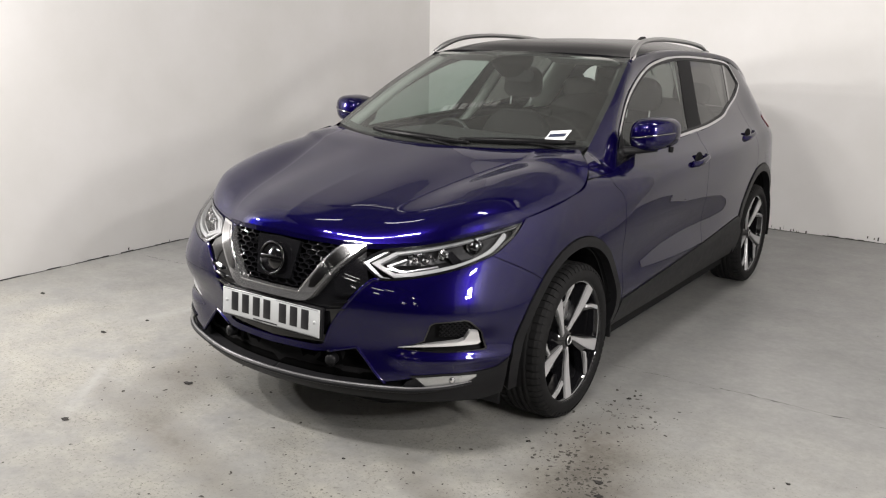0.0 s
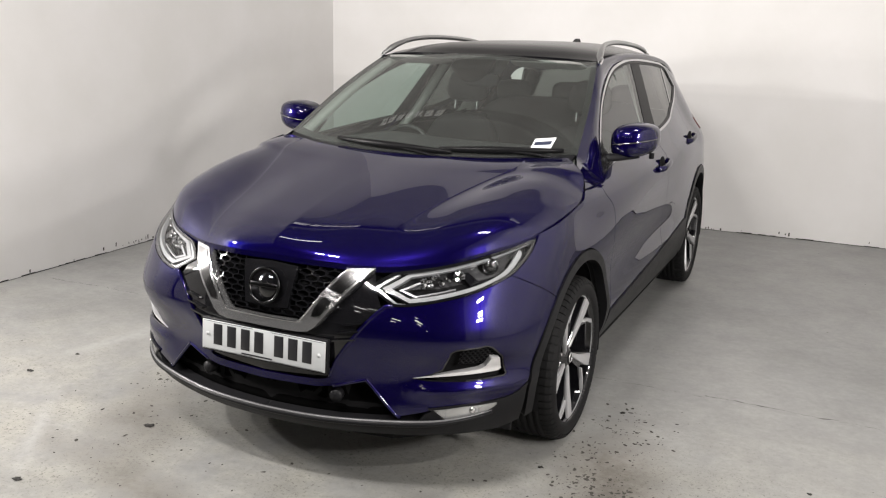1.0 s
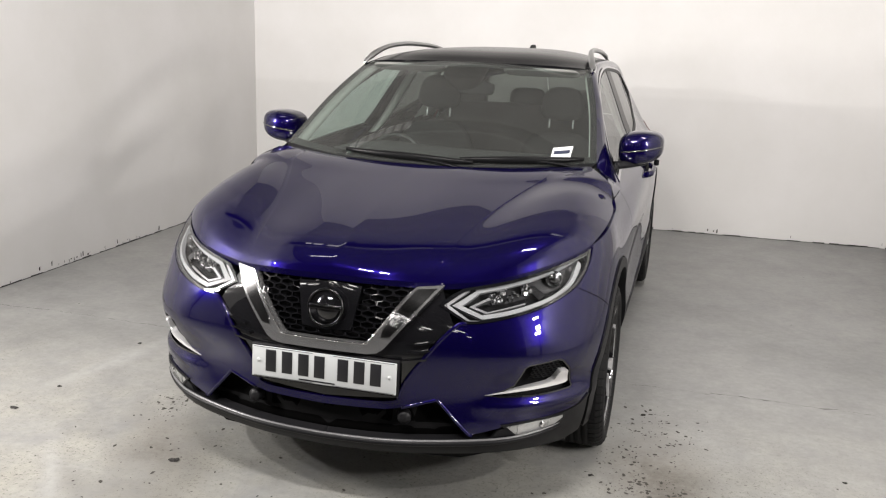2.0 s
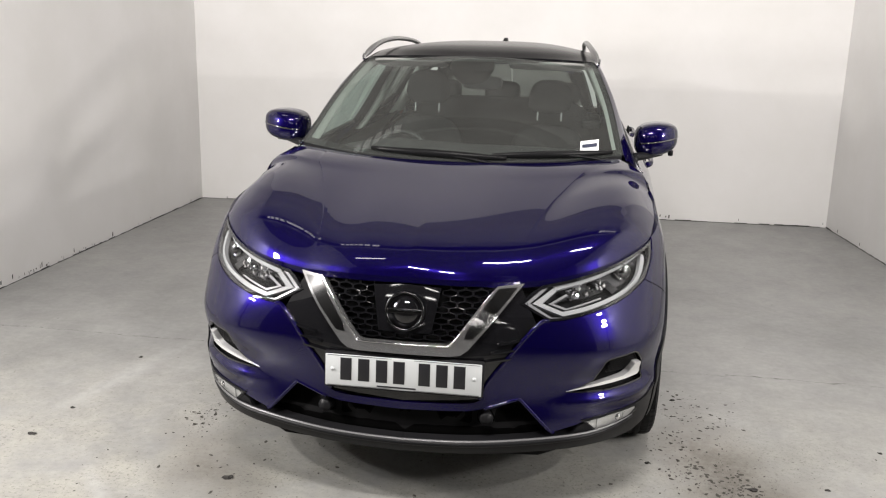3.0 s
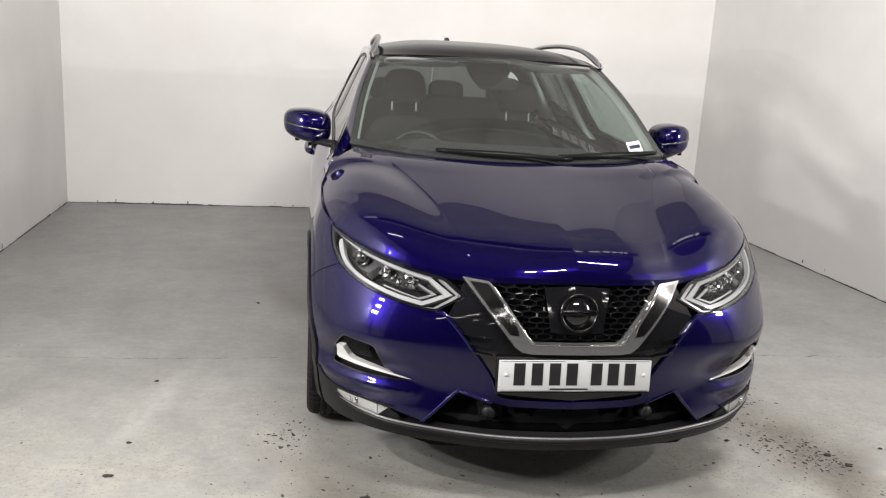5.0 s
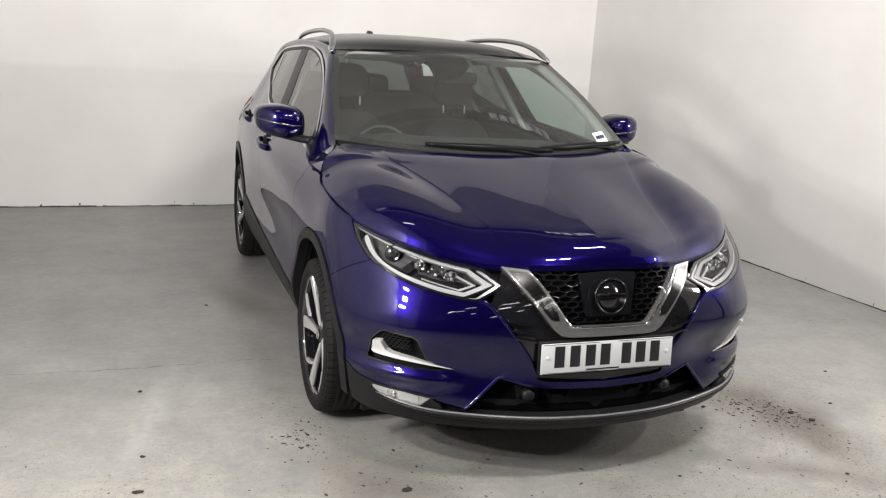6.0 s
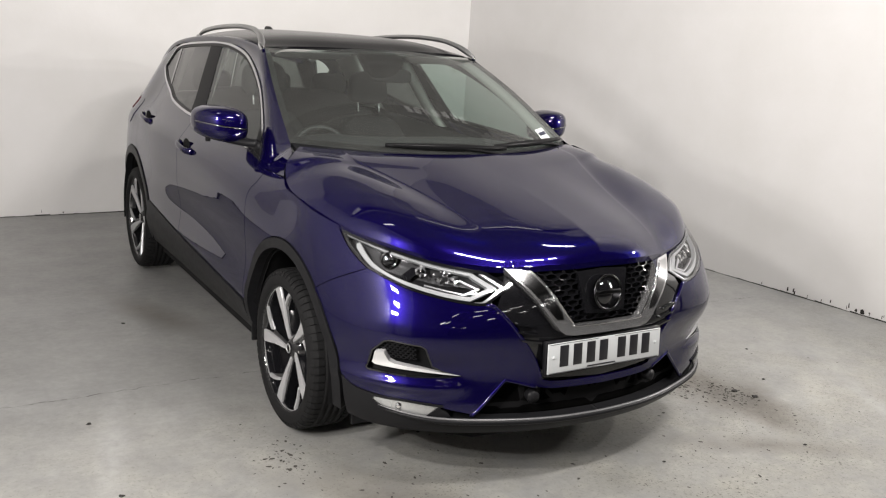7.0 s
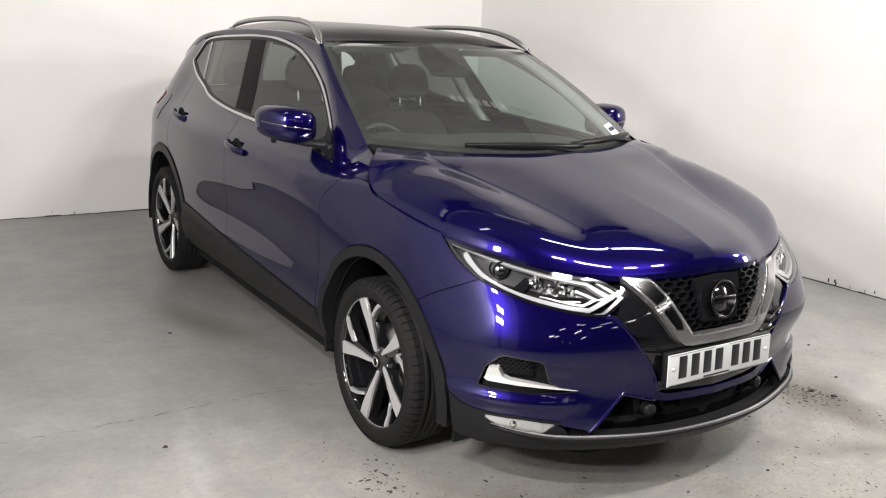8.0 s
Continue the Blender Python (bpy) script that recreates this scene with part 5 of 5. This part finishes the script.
part("fuel_flap", trimmed(wrap, flap, (), 0.03, 0.006, 0.0025, 0.0, sides=(-1,))[0], PAINT, car)

# ---------------------------------------------------------------- tail
TAILCUT = 52.0
tail_s = lambda a: ARC + REAR_Y + ARC * a / 90
tg = [(tail_s(TAILCUT), 0.62), (tail_s(90), 0.60), (tail_s(90), 1.04), (tail_s(TAILCUT - 6), 1.02)]
panels("tailgate", tg, PAINT)
panels("rear_window", [(tail_s(50), 1.06), (tail_s(90), 1.075), (tail_s(90), 1.385), (tail_s(54), 1.34)], PRIVACY, depth=0.0)
panels("tailgate_frame", [(tail_s(44), 1.03), (tail_s(90), 1.045), (tail_s(90), 1.43), (tail_s(40), 1.33)], GLOSS, holes=[[(tail_s(50), 1.06), (tail_s(89.9), 1.075), (tail_s(89.9), 1.385), (tail_s(54), 1.34)]], off=-0.002, depth=0.02)
panels("tail_lamp", [(tail_s(22), 0.985), (tail_s(36), 0.965), (tail_s(56), 0.955), (tail_s(66), 0.98), (tail_s(64), 1.03), (tail_s(48), 1.065), (tail_s(32), 1.08), (tail_s(21), 1.06)], RED, off=0.005, depth=0.02, label="red tail lamp")
panels("rear_bumper", [(ARC + 3.03, 0.61), (ARC + 3.12, 0.73), (tail_s(46), 0.76), (tail_s(TAILCUT), 0.60), (tail_s(90), 0.585), (tail_s(90), 0.44), (tail_s(48), 0.44), (ARC + 3.10, 0.42)], PAINT)
panels("rear_bumper_skirt", [(ARC + 3.10, 0.43), (tail_s(48), 0.445), (tail_s(90), 0.445), (tail_s(90), 0.23), (tail_s(40), 0.23), (ARC + 3.08, 0.25)], BLACK, off=0.003, depth=0.03)
part("roof_spoiler", patch(lambda u, v: np.stack([0.46 * u, 3.07 + 0.15 * v - 0.06 * u ** 2, 1.440 - 0.060 * u ** 2 - 0.05 * v], 1), 12, 5, 0.03), PAINT, car)
part("rear_plate", box_bm(0.52, 0.006, 0.111, (0, 3.497, 0.72), 0.002), PLATE, car)

# ---------------------------------------------------------------- cabin
POST = mat("bright_post", (0.85, 0.85, 0.86), 0.25, 0.5)


def seat(x, y, w, label):
    s = thing("seat", "", "")
    s.parent = car
    s.matrix_basis = pose(x, y, 0)
    lean = pose(0, 0, 0, -16)
    part("cushion", placed(rounded(w / 2, 0.26, 0.09, 3.4), Matrix.Translation((0, -0.20, 0.60))), FABRIC, s, label)

    def back(v):
        v = v.copy()
        v.x *= 1.0 - 0.16 * max(0, v.z / 0.32)
        v.y -= 0.03 * (abs(v.x) / (w / 2)) ** 3
        return v

    part("backrest", placed(rounded(w / 2, 0.075, 0.33, 3.6, 28, 20, back), Matrix.Translation((0, 0.02, 0.79)) @ lean), FABRIC, s)
    head = lambda v: Vector((v.x * (1.0 - 0.12 * v.z / 0.11), v.y, v.z))
    part("headrest", placed(rounded(0.125, 0.052, 0.098, 3.0, 24, 16, head), Matrix.Translation((0, 0.125, 1.275)) @ pose(0, 0, 0, -10)), FABRIC, s)
    for dx in (-0.07, 0.07):
        part("headrest_post", tube([(dx, 0.092, 1.135), (dx, 0.100, 1.185)], 0.0048, 8), POST, s)
    return s


seat(-0.365, 1.55, 0.52, "dark cloth seat")
seat(0.345, 1.70, 0.52, "dark cloth seat").location.z = -0.045
part("rear_bench", placed(rounded(0.62, 0.09, 0.36, 4.5), Matrix.Translation((0, 2.42, 0.82)) @ pose(0, 0, 0, -16)), FABRIC, car)
part("rear_cushion", placed(rounded(0.62, 0.25, 0.09, 4.5), Matrix.Translation((0, 2.16, 0.56))), FABRIC, car)
for x in (-0.40, 0.0, 0.40):
    part("rear_headrest", placed(rounded(0.12, 0.05, 0.075, 3.2), Matrix.Translation((x, 2.53, 1.20))), FABRIC, car)


def dash(v):
    v = v.copy()
    if v.y < 0:
        v.z -= 0.10 * (v.y / 0.34) ** 2 * 0.1
    v.z += 0.018 * math.exp(-((v.x + 0.37) / 0.16) ** 2) * (1 if v.z > 0 else 0)
    return v


part("dashboard", placed(rounded(0.71, 0.36, 0.16, 5.0, 48, 20, dash), Matrix.Translation((0, 0.56, 0.905))), DASH, car, "dark grey dashboard")
sw = thing("steering_wheel", "", "")
sw.parent = car
sw.matrix_basis = pose(-0.365, 0.84, 0.958, 90 - 24) @ Matrix.Scale(0.84, 4)
part("wheel_ring", tube([(0.18 * math.cos(t), 0.18 * math.sin(t), 0) for t in np.linspace(0, 2 * math.pi, 41)[:-1]], 0.014, 10, closed=True), WHEELGRIP, sw, "leather steering wheel ring")
part("wheel_hub", placed(rounded(0.075, 0.055, 0.03, 3), Matrix.Translation((0, -0.01, -0.02))), DASH, sw)
for a in (0, 180, 270):
    part("wheel_spoke", tube([(0.05 * math.cos(radians(a)), 0.05 * math.sin(radians(a)), -0.015), (0.175 * math.cos(radians(a)), 0.175 * math.sin(radians(a)), -0.002)], 0.014, 8, 0.6), SILVER, sw)
part("column_shroud", placed(rounded(0.09, 0.16, 0.05, 3), Matrix.Translation((-0.375, 0.74, 0.985))), DASH, car)
# interior mirror with its camera housing
def housing(v):
    k = 0.5 - v.z / 0.10
    return Vector((v.x * (1.0 - 0.52 * k), v.y * (1.0 - 0.3 * k), v.z))


part("camera_housing", placed(rounded(0.125, 0.075, 0.052, 4.5, 32, 16, housing), Matrix.Translation((-0.02, 0.955, 1.400)) @ pose(0, 0, 0, 24)), PITCH, car)
part("interior_mirror", placed(rounded(0.105, 0.014, 0.034, 4.0), Matrix.Translation((0.035, 0.93, 1.352)) @ pose(0, 0, 0, -12, 0, -16)), DARK, car)
part("mirror_stalk", tube([(0.0, 0.935, 1.39), (0.02, 0.93, 1.36)], 0.016, 8), DARK, car)
for sg in (1, -1):
    part("sun_visor", placed(rounded(0.19, 0.075, 0.010, 4), Matrix.Translation((sg * 0.345, 1.035, 1.437)) @ pose(0, 0, 0, -14)), VISOR, car)


def lining(u, v):
    p = roof_surface(u * 0.985, 0.02 + v * 0.96)
    p[:, 2] -= 0.030
    return p


part("headlining", patch(lining, 16, 20), BEIGE, car, "pale cloth headlining")
# inner faces of pillars and doors
def inner_strip(name, a, b, w0, w1, material, off=0.035):
    for sg in (1, -1):
        verts, faces = [], []
        n = 8
        for i in range(n + 1):
            t = i / n
            y, z = a[0] + (b[0] - a[0]) * t, a[1] + (b[1] - a[1]) * t
            w = w0 + (w1 - w0) * t
            for dy in (-w / 2, w / 2):
                p = wrap([ARC + y + dy], [z])[0]
                for d in (off, off + 0.03):
                    verts.append((sg * (p[0] - d), p[1], p[2]))
        for i in range(n):
            c = 4 * i
            for k, l in ((0, 1), (1, 3), (3, 2), (2, 0)):
                faces.append((c + k, c + l, c + 4 + l, c + 4 + k))
        part(name, mesh_of(name, verts, faces), material, car)


inner_strip("b_pillar_lining", (1.64, 1.02), (1.81, 1.45), 0.10, 0.11, BEIGE)
inner_strip("c_pillar_lining", (2.50, 1.05), (2.62, 1.42), 0.30, 0.34, BEIGE)
for sg in (1, -1):
    pin = np.array(spline(EDGE_IN[1:6], 6))
    verts, faces = [], []
    for p in pin:
        verts += [(sg * (p[0] - 0.012), p[1] + 0.012, p[2] - 0.014), (sg * (p[0] - 0.038), p[1] + 0.045, p[2] - 0.028), (sg * (p[0] - 0.026), p[1] + 0.11, p[2] - 0.032)]
    for i in range(len(pin) - 1):
        for k in (0, 1):
            faces.append((3 * i + k, 3 * i + k + 1, 3 * i + k + 4, 3 * i + k + 3))
    part("a_pillar_lining", mesh_of("a_pillar_lining", verts, faces), BEIGE, car)
panels("door_lining", side([(0.50, 0.55), (2.40, 0.60), (2.42, 1.10), (2.10, 1.075), (1.5, 1.045), (0.55, 1.02)]), DASH, off=-0.06, depth=0, gap=0, cell=0.06)
for sg in (1, -1):
    part("parcel_side", box_bm(0.12, 0.5, 0.05, (sg * 0.60, 2.62, 1.02), 0.01), DASH, car)
part("cabin_floor", box_bm(1.3, 2.6, 0.04, (0, 1.6, 0.33)), DASH, car)
part("load_cover", box_bm(1.1, 0.6, 0.02, (0, 2.88, 1.02), 0.004), DASH, car)

# ---------------------------------------------------------------- wheels
def solid_from_polar(poly, z_out, z_in, dish=0.0):
    """A bevelled plate from (radius, angle) points; thickness along x, dished towards the hub."""
    n = len(poly)
    c = np.array([(r * math.cos(radians(a)), r * math.sin(radians(a))) for r, a in poly])
    mid = c.mean(0)
    rr = np.hypot(c[:, 0], c[:, 1])
    verts = []
    for scale, x in ((0.93, 0.0), (1.0, -0.004), (1.0, -(z_out - z_in))):
        q = mid + (c - mid) * scale
        verts += [(z_out + x - dish * (1 - min(1, r / 0.250)) ** 1.0, p[0], p[1]) for p, r in zip(q, np.hypot(q[:, 0], q[:, 1]))]
    faces = [tuple(range(n))]
    for k in (0, n):
        for i in range(n):
            j = (i + 1) % n
            faces.append((k + i, k + n + i, k + n + j, k + j))
    return mesh_of("spoke", verts, faces, smooth=False)


def polar_arc(r, a0, a1, n=6):
    return [(r, a0 + (a1 - a0) * i / n) for i in range(n + 1)]


def make_wheel():
    w = thing("wheel", "", "")
    prof = [(0.262, -0.098), (0.269, -0.108), (0.284, -0.114), (0.305, -0.113), (0.321, -0.105), (0.330, -0.092), (0.335, -0.074), (0.337, 0.0), (0.335, 0.074), (0.330, 0.092), (0.321, 0.105), (0.305, 0.113), (0.284, 0.114), (0.269, 0.108), (0.262, 0.098)]
    part("tyre", lathe(spline(prof, 3), 96), RUBBER, w, "black road tyre")
    # tread ribs and shoulder blocks
    for x0 in (-0.044, -0.014, 0.016, 0.046):
        part("tread_rib", lathe([(0.334, x0 - 0.0125), (0.3425, x0 - 0.0105), (0.3425, x0 + 0.0105), (0.334, x0 + 0.0125)], 72), RUBBER, w)
    verts, faces = [], []
    for i in range(64):
        a0 = 2 * math.pi * i / 64
        for sgn in (1, -1):
            b = len(verts)
            for r, x in ((0.3425, 0.060), (0.3405, 0.086), (0.332, 0.1025), (0.316, 0.1120)):
                for a in (a0, a0 + 2 * math.pi / 64 * 0.78):
                    verts.append((sgn * x, r * math.cos(a), r * math.sin(a)))
            c = len(verts)
            for r, x in ((0.333, 0.060), (0.329, 0.086), (0.322, 0.0985), (0.310, 0.106)):
                for a in (a0, a0 + 2 * math.pi / 64 * 0.78):
                    verts.append((sgn * x, r * math.cos(a), r * math.sin(a)))
            for k in range(3):
                faces.append((b + 2 * k, b + 2 * k + 2, c + 2 * k + 2, c + 2 * k))
                faces.append((b + 2 * k + 1, b + 2 * k + 3, c + 2 * k + 3, c + 2 * k + 1))
            for k in range(3):
                faces.append((b + 2 * k, b + 2 * k + 1, b + 2 * k + 3, b + 2 * k + 2))
    part("tread", mesh_of("tread", verts, faces, smooth=False), RUBBER, w)["kind"] = "stuff"
    rim = [(0.219, -0.085), (0.243, -0.06), (0.248, 0.03), (0.254, 0.070), (0.2585, 0.088), (0.2625, 0.098), (0.2685, 0.1060), (0.2725, 0.1055), (0.2735, 0.098)]
    part("rim", lathe(rim, 80), GLOSS, w, "gloss black rim")
    part("rim_edge", lathe([(0.2605, 0.094), (0.263, 0.1000), (0.2675, 0.1065), (0.2710, 0.1070)], 80), GLOSS, w)
    face = 0.096
    for i in range(5):
        a = 72 * i
        blade = [(0.040, a + 12), (0.075, a + 6), (0.115, a + 1.5), (0.165, a - 0.5), (0.218, a - 1.0), (0.2640, a)] + polar_arc(0.2665, a + 0.5, a + 12, 4) + [(0.218, a + 12.0), (0.165, a + 12.0), (0.115, a + 14), (0.075, a + 20), (0.040, a + 30)]
        part("spoke", solid_from_polar(blade, face, face - 0.030, 0.030), ALLOY, w, "machined silver spoke")
        arc = polar_arc(0.2670, a + 12, a + 46, 8) + polar_arc(0.2600, a + 45, a + 12, 8)
        part("rim_arc", solid_from_polar(arc, face, face - 0.02, 0.030), ALLOY, w)
        leg = [(0.2670, a + 44.5), (0.2670, a + 47.5), (0.228, a + 56.5), (0.192, a + 66.0), (0.180, a + 64.8), (0.215, a + 55.0), (0.252, a + 45.0)]
        part("spoke_leg", solid_from_polar(leg, face - 0.001, face - 0.03, 0.030), ALLOY, w)
        under = [(0.040, a - 6), (0.11, a - 6), (0.18, a - 8), (0.192, a - 3), (0.265, a - 1), (0.265, a + 13.5), (0.165, a + 15), (0.11, a + 19), (0.040, a + 40)]
        part("spoke_back", solid_from_polar(under, face - 0.010, face - 0.055, 0.030), GLOSS, w)
        under = [(0.2670, a + 43.0), (0.2670, a + 49.5), (0.228, a + 59), (0.17, a + 70), (0.09, a + 74), (0.09, a + 66), (0.16, a + 64), (0.208, a + 52.5)]
        part("spoke_back", solid_from_polar(under, face - 0.010, face - 0.050, 0.030), GLOSS, w)
        na = radians(a + 36)
        part("wheel_nut", placed(lathe([(0.0, 0.012), (0.008, 0.011), (0.010, 0.0)], 10), Matrix.Translation((face - 0.048, 0.052 * math.cos(na), 0.052 * math.sin(na)))), STEEL, w)
    part("hub", lathe([(0.0, face - 0.020), (0.030, face - 0.021), (0.036, face - 0.026), (0.062, face - 0.040), (0.070, face - 0.08)], 40), GLOSS, w)
    part("hub_cap", lathe([(0.0, face - 0.014), (0.022, face - 0.015), (0.027, face - 0.020)], 32), DARK, w)
    part("hub_ring", lathe([(0.016, face - 0.0145), (0.017, face - 0.0125), (0.0205, face - 0.0125), (0.0215, face - 0.0155)], 32), SILVER, w, "plain silver ring on the hub")
    part("brake_disc", lathe([(0.07, 0.010), (0.145, 0.010), (0.145, -0.012), (0.07, -0.012)], 48), STEEL, w)
    part("brake_caliper", placed(rounded(0.035, 0.05, 0.08, 4), Matrix.Translation((0.01, 0.118, 0.03))), SILVER, w)
    part("wheel_back", lathe([(0.0, -0.07), (0.22, -0.075)], 40), DARK, w)
    return w


TRACK = 0.775
wheel = make_wheel()
wheel.parent = car
SIZE = Matrix.Scale(0.964, 4)
wheel.matrix_basis = pose(TRACK, 0, 0.3300, 46.5) @ SIZE
copy_thing(wheel, pose(TRACK - 0.005, REAR_AXLE, 0.3300, 44) @ SIZE)
copy_thing(wheel, pose(-TRACK, 0, 0.3300, 0, 0, 180) @ pose(0, 0, 0, 35) @ SIZE)
copy_thing(wheel, pose(-TRACK + 0.005, REAR_AXLE, 0.3300, 0, 0, 180) @ pose(0, 0, 0, 61) @ SIZE)

# ---------------------------------------------------------------- floor marks and wall base
SPOT = grainy(mat("dark_chip", (0.050, 0.046, 0.040), 0.85), 200, 0.4)
CRUMB = grainy(mat("black_grit", (0.022, 0.020, 0.018), 0.8), 300, 0.4)


def blot(bm, x, y, r, rnd, z, squash=1.0, turn_by=0.0, n=9, lift=0.0):
    """A ragged low mound of grit or a chip in the paint."""
    c = bm.verts.new((x, y, z + lift))
    pts = []
    for i in range(n):
        a = 2 * math.pi * i / n
        k = r * (0.55 + 0.75 * rnd.random())
        u, v = k * math.cos(a), k * squash * math.sin(a)
        pts.append(bm.verts.new((x + u * math.cos(turn_by) - v * math.sin(turn_by), y + u * math.sin(turn_by) + v * math.cos(turn_by), z)))
    for i in range(n):
        bm.faces.new((c, pts[i], pts[(i + 1) % n]))


def loose(name, bm, material, label, category, kind="stuff"):
    me = bpy.data.meshes.new(name)
    bm.normal_update()
    bm.to_mesh(me)
    bm.free()
    me.materials.append(material)
    return tagged(new(name, me), label, category, kind=kind)


rnd = random.Random(11)
bm = bmesh.new()
# scattered chips over the bay
for i in range(230):
    x, y = rnd.uniform(-2.7, 2.7), rnd.uniform(-2.4, 4.1)
    if rnd.random() < 0.55:
        y = rnd.uniform(-2.2, 0.2)
    blot(bm, x, y, rnd.choice((0.002, 0.002, 0.003, 0.004, 0.006)), rnd, 0.0008, 0.7, rnd.random() * 3, 6, 0.0006)
# worn patches beside the nose
for cx, cy, sx, sy, n in ((1.08, 0.10, 0.10, 0.16, 170), (1.02, -0.36, 0.07, 0.07, 80), (1.15, -0.46, 0.07, 0.09, 150), (1.20, -0.52, 0.05, 0.05, 60), (-0.66, -0.62, 0.25, 0.22, 60), (-0.94, -0.24, 0.06, 0.12, 110), (0.95, -0.18, 0.07, 0.10, 60), (0.9, -0.75, 0.35, 0.25, 110), (0.0, -1.25, 0.9, 0.3, 60), (-0.2, -1.05, 0.5, 0.12, 40)):
    for i in range(n):
        blot(bm, rnd.gauss(cx, sx), rnd.gauss(cy, sy), rnd.choice((0.002, 0.003, 0.003, 0.004, 0.004, 0.006, 0.007, 0.011)), rnd, 0.0009, 0.6, rnd.random() * 3, 6, 0.0006)
loose("floor_chips", bm, SPOT, "small dark chips and pits scattered over the floor", "grit")

# single larger crumbs
for x, y, r in ((-1.57, -0.56, 0.020), (-0.67, -0.75, 0.024), (-1.55, -0.30, 0.013), (-1.55, 0.31, 0.013), (-2.45, -0.36, 0.020), (-0.77, -1.30, 0.022), (1.012, 0.308, 0.015), (0.86, -0.33, 0.014), (1.50, -0.42, 0.012), (1.23, -0.47, 0.024), (1.27, -0.56, 0.022), (-1.18, 1.49, 0.014), (1.045, -1.014, 0.011), (1.79, -0.066, 0.012), (0.37, -0.88, 0.010)):
    bm = bmesh.new()
    bmesh.ops.create_icosphere(bm, subdivisions=2, radius=r)
    for v in bm.verts:
        k = 0.7 + 0.6 * noise.noise(v.co * 90 + Vector((x, y, 0)) * 7)
        v.co = Vector((v.co.x * k * 1.1, v.co.y * k * 0.8, max(-0.002, v.co.z * k * 0.32)))
    me = bpy.data.meshes.new("crumb")
    bm.to_mesh(me)
    bm.free()
    me.materials.append(CRUMB)
    ob = tagged(new("crumb", me), "small dark crumb of grit on the concrete floor", "debris", "crumbs on the floor")
    ob.location = (x, y, 0.002)

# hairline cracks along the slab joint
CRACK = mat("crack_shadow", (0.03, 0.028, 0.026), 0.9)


def crack(x0, x1, y0, seed, w=0.003):
    r = random.Random(seed)
    n = int(abs(x1 - x0) / 0.02)
    verts, faces = [], []
    y = y0
    for i in range(n + 1):
        x = x0 + (x1 - x0) * i / n
        y += r.uniform(-0.006, 0.006) + (y0 - y) * 0.15
        k = w * (0.15 + 1.1 * r.random() ** 2) * (1 if r.random() > 0.22 else 0.1)
        verts += [(x, y - k / 2, 0.0012), (x, y + k / 2, 0.0012)]
    faces = [(2 * i, 2 * i + 2, 2 * i + 3, 2 * i + 1) for i in range(n)]
    me = mesh_of("floor_crack", verts, faces, smooth=False)
    me.materials.append(CRACK)
    return tagged(new("floor_crack", me), "thin dark crack along a joint in the floor", "crack", kind="structure")


crack(-2.75, -1.30, 0.595, 3, 0.004)
crack(-1.30, -0.20, 0.60, 5, 0.003)
crack(0.55, 1.15, 0.655, 7, 0.003)
crack(1.15, 1.30, 0.660, 8, 0.003)
crack(1.30, 1.86, 0.675, 6, 0.007)
crack(1.86, 2.70, 0.665, 9, 0.003)

# dark line and paint chips where the walls meet the floor
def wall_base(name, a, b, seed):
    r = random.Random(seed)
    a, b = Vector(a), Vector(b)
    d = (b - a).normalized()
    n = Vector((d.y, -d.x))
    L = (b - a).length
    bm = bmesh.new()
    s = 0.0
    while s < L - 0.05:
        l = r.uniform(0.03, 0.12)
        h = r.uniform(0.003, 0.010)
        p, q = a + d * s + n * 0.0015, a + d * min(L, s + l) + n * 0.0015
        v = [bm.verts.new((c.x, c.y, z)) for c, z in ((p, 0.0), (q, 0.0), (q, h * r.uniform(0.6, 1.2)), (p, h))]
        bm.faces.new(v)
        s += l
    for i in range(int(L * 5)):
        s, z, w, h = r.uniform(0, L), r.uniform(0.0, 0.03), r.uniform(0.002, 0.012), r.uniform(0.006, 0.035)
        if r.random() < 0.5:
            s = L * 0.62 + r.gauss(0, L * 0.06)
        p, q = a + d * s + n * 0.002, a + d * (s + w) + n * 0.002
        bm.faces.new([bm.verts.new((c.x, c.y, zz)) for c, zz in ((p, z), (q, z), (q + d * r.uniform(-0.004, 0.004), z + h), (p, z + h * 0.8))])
    return loose(name, bm, CRACK, "dark line and chipped paint at the foot of the wall", "wall base", "structure")


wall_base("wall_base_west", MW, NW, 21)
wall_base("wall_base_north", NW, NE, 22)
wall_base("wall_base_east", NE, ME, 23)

# two knocked-out spots in the paint low on the side wall
d = (Vector(ME) - Vector(NE)).normalized()
for y, z, r, seed, material in ((0.150, 0.022, 0.011, 31, SPOT), (0.108, 0.024, 0.016, 32, CRUMB)):
    rnd = random.Random(seed)
    x = NE[0] + (ME[0] - NE[0]) * (y - NE[1]) / (ME[1] - NE[1])
    bm = bmesh.new()
    rim = []
    for i in range(12):
        a = 2 * math.pi * i / 12
        k = r * rnd.uniform(0.75, 1.2)
        rim.append(bm.verts.new((x + d.x * k * math.cos(a) - 0.0015, y + d.y * k * math.cos(a), z + k * math.sin(a))))
    bm.faces.new(rim)
    loose("wall_chip", bm, material, "small dark knock in the wall paint near the floor", "chip", "structure")
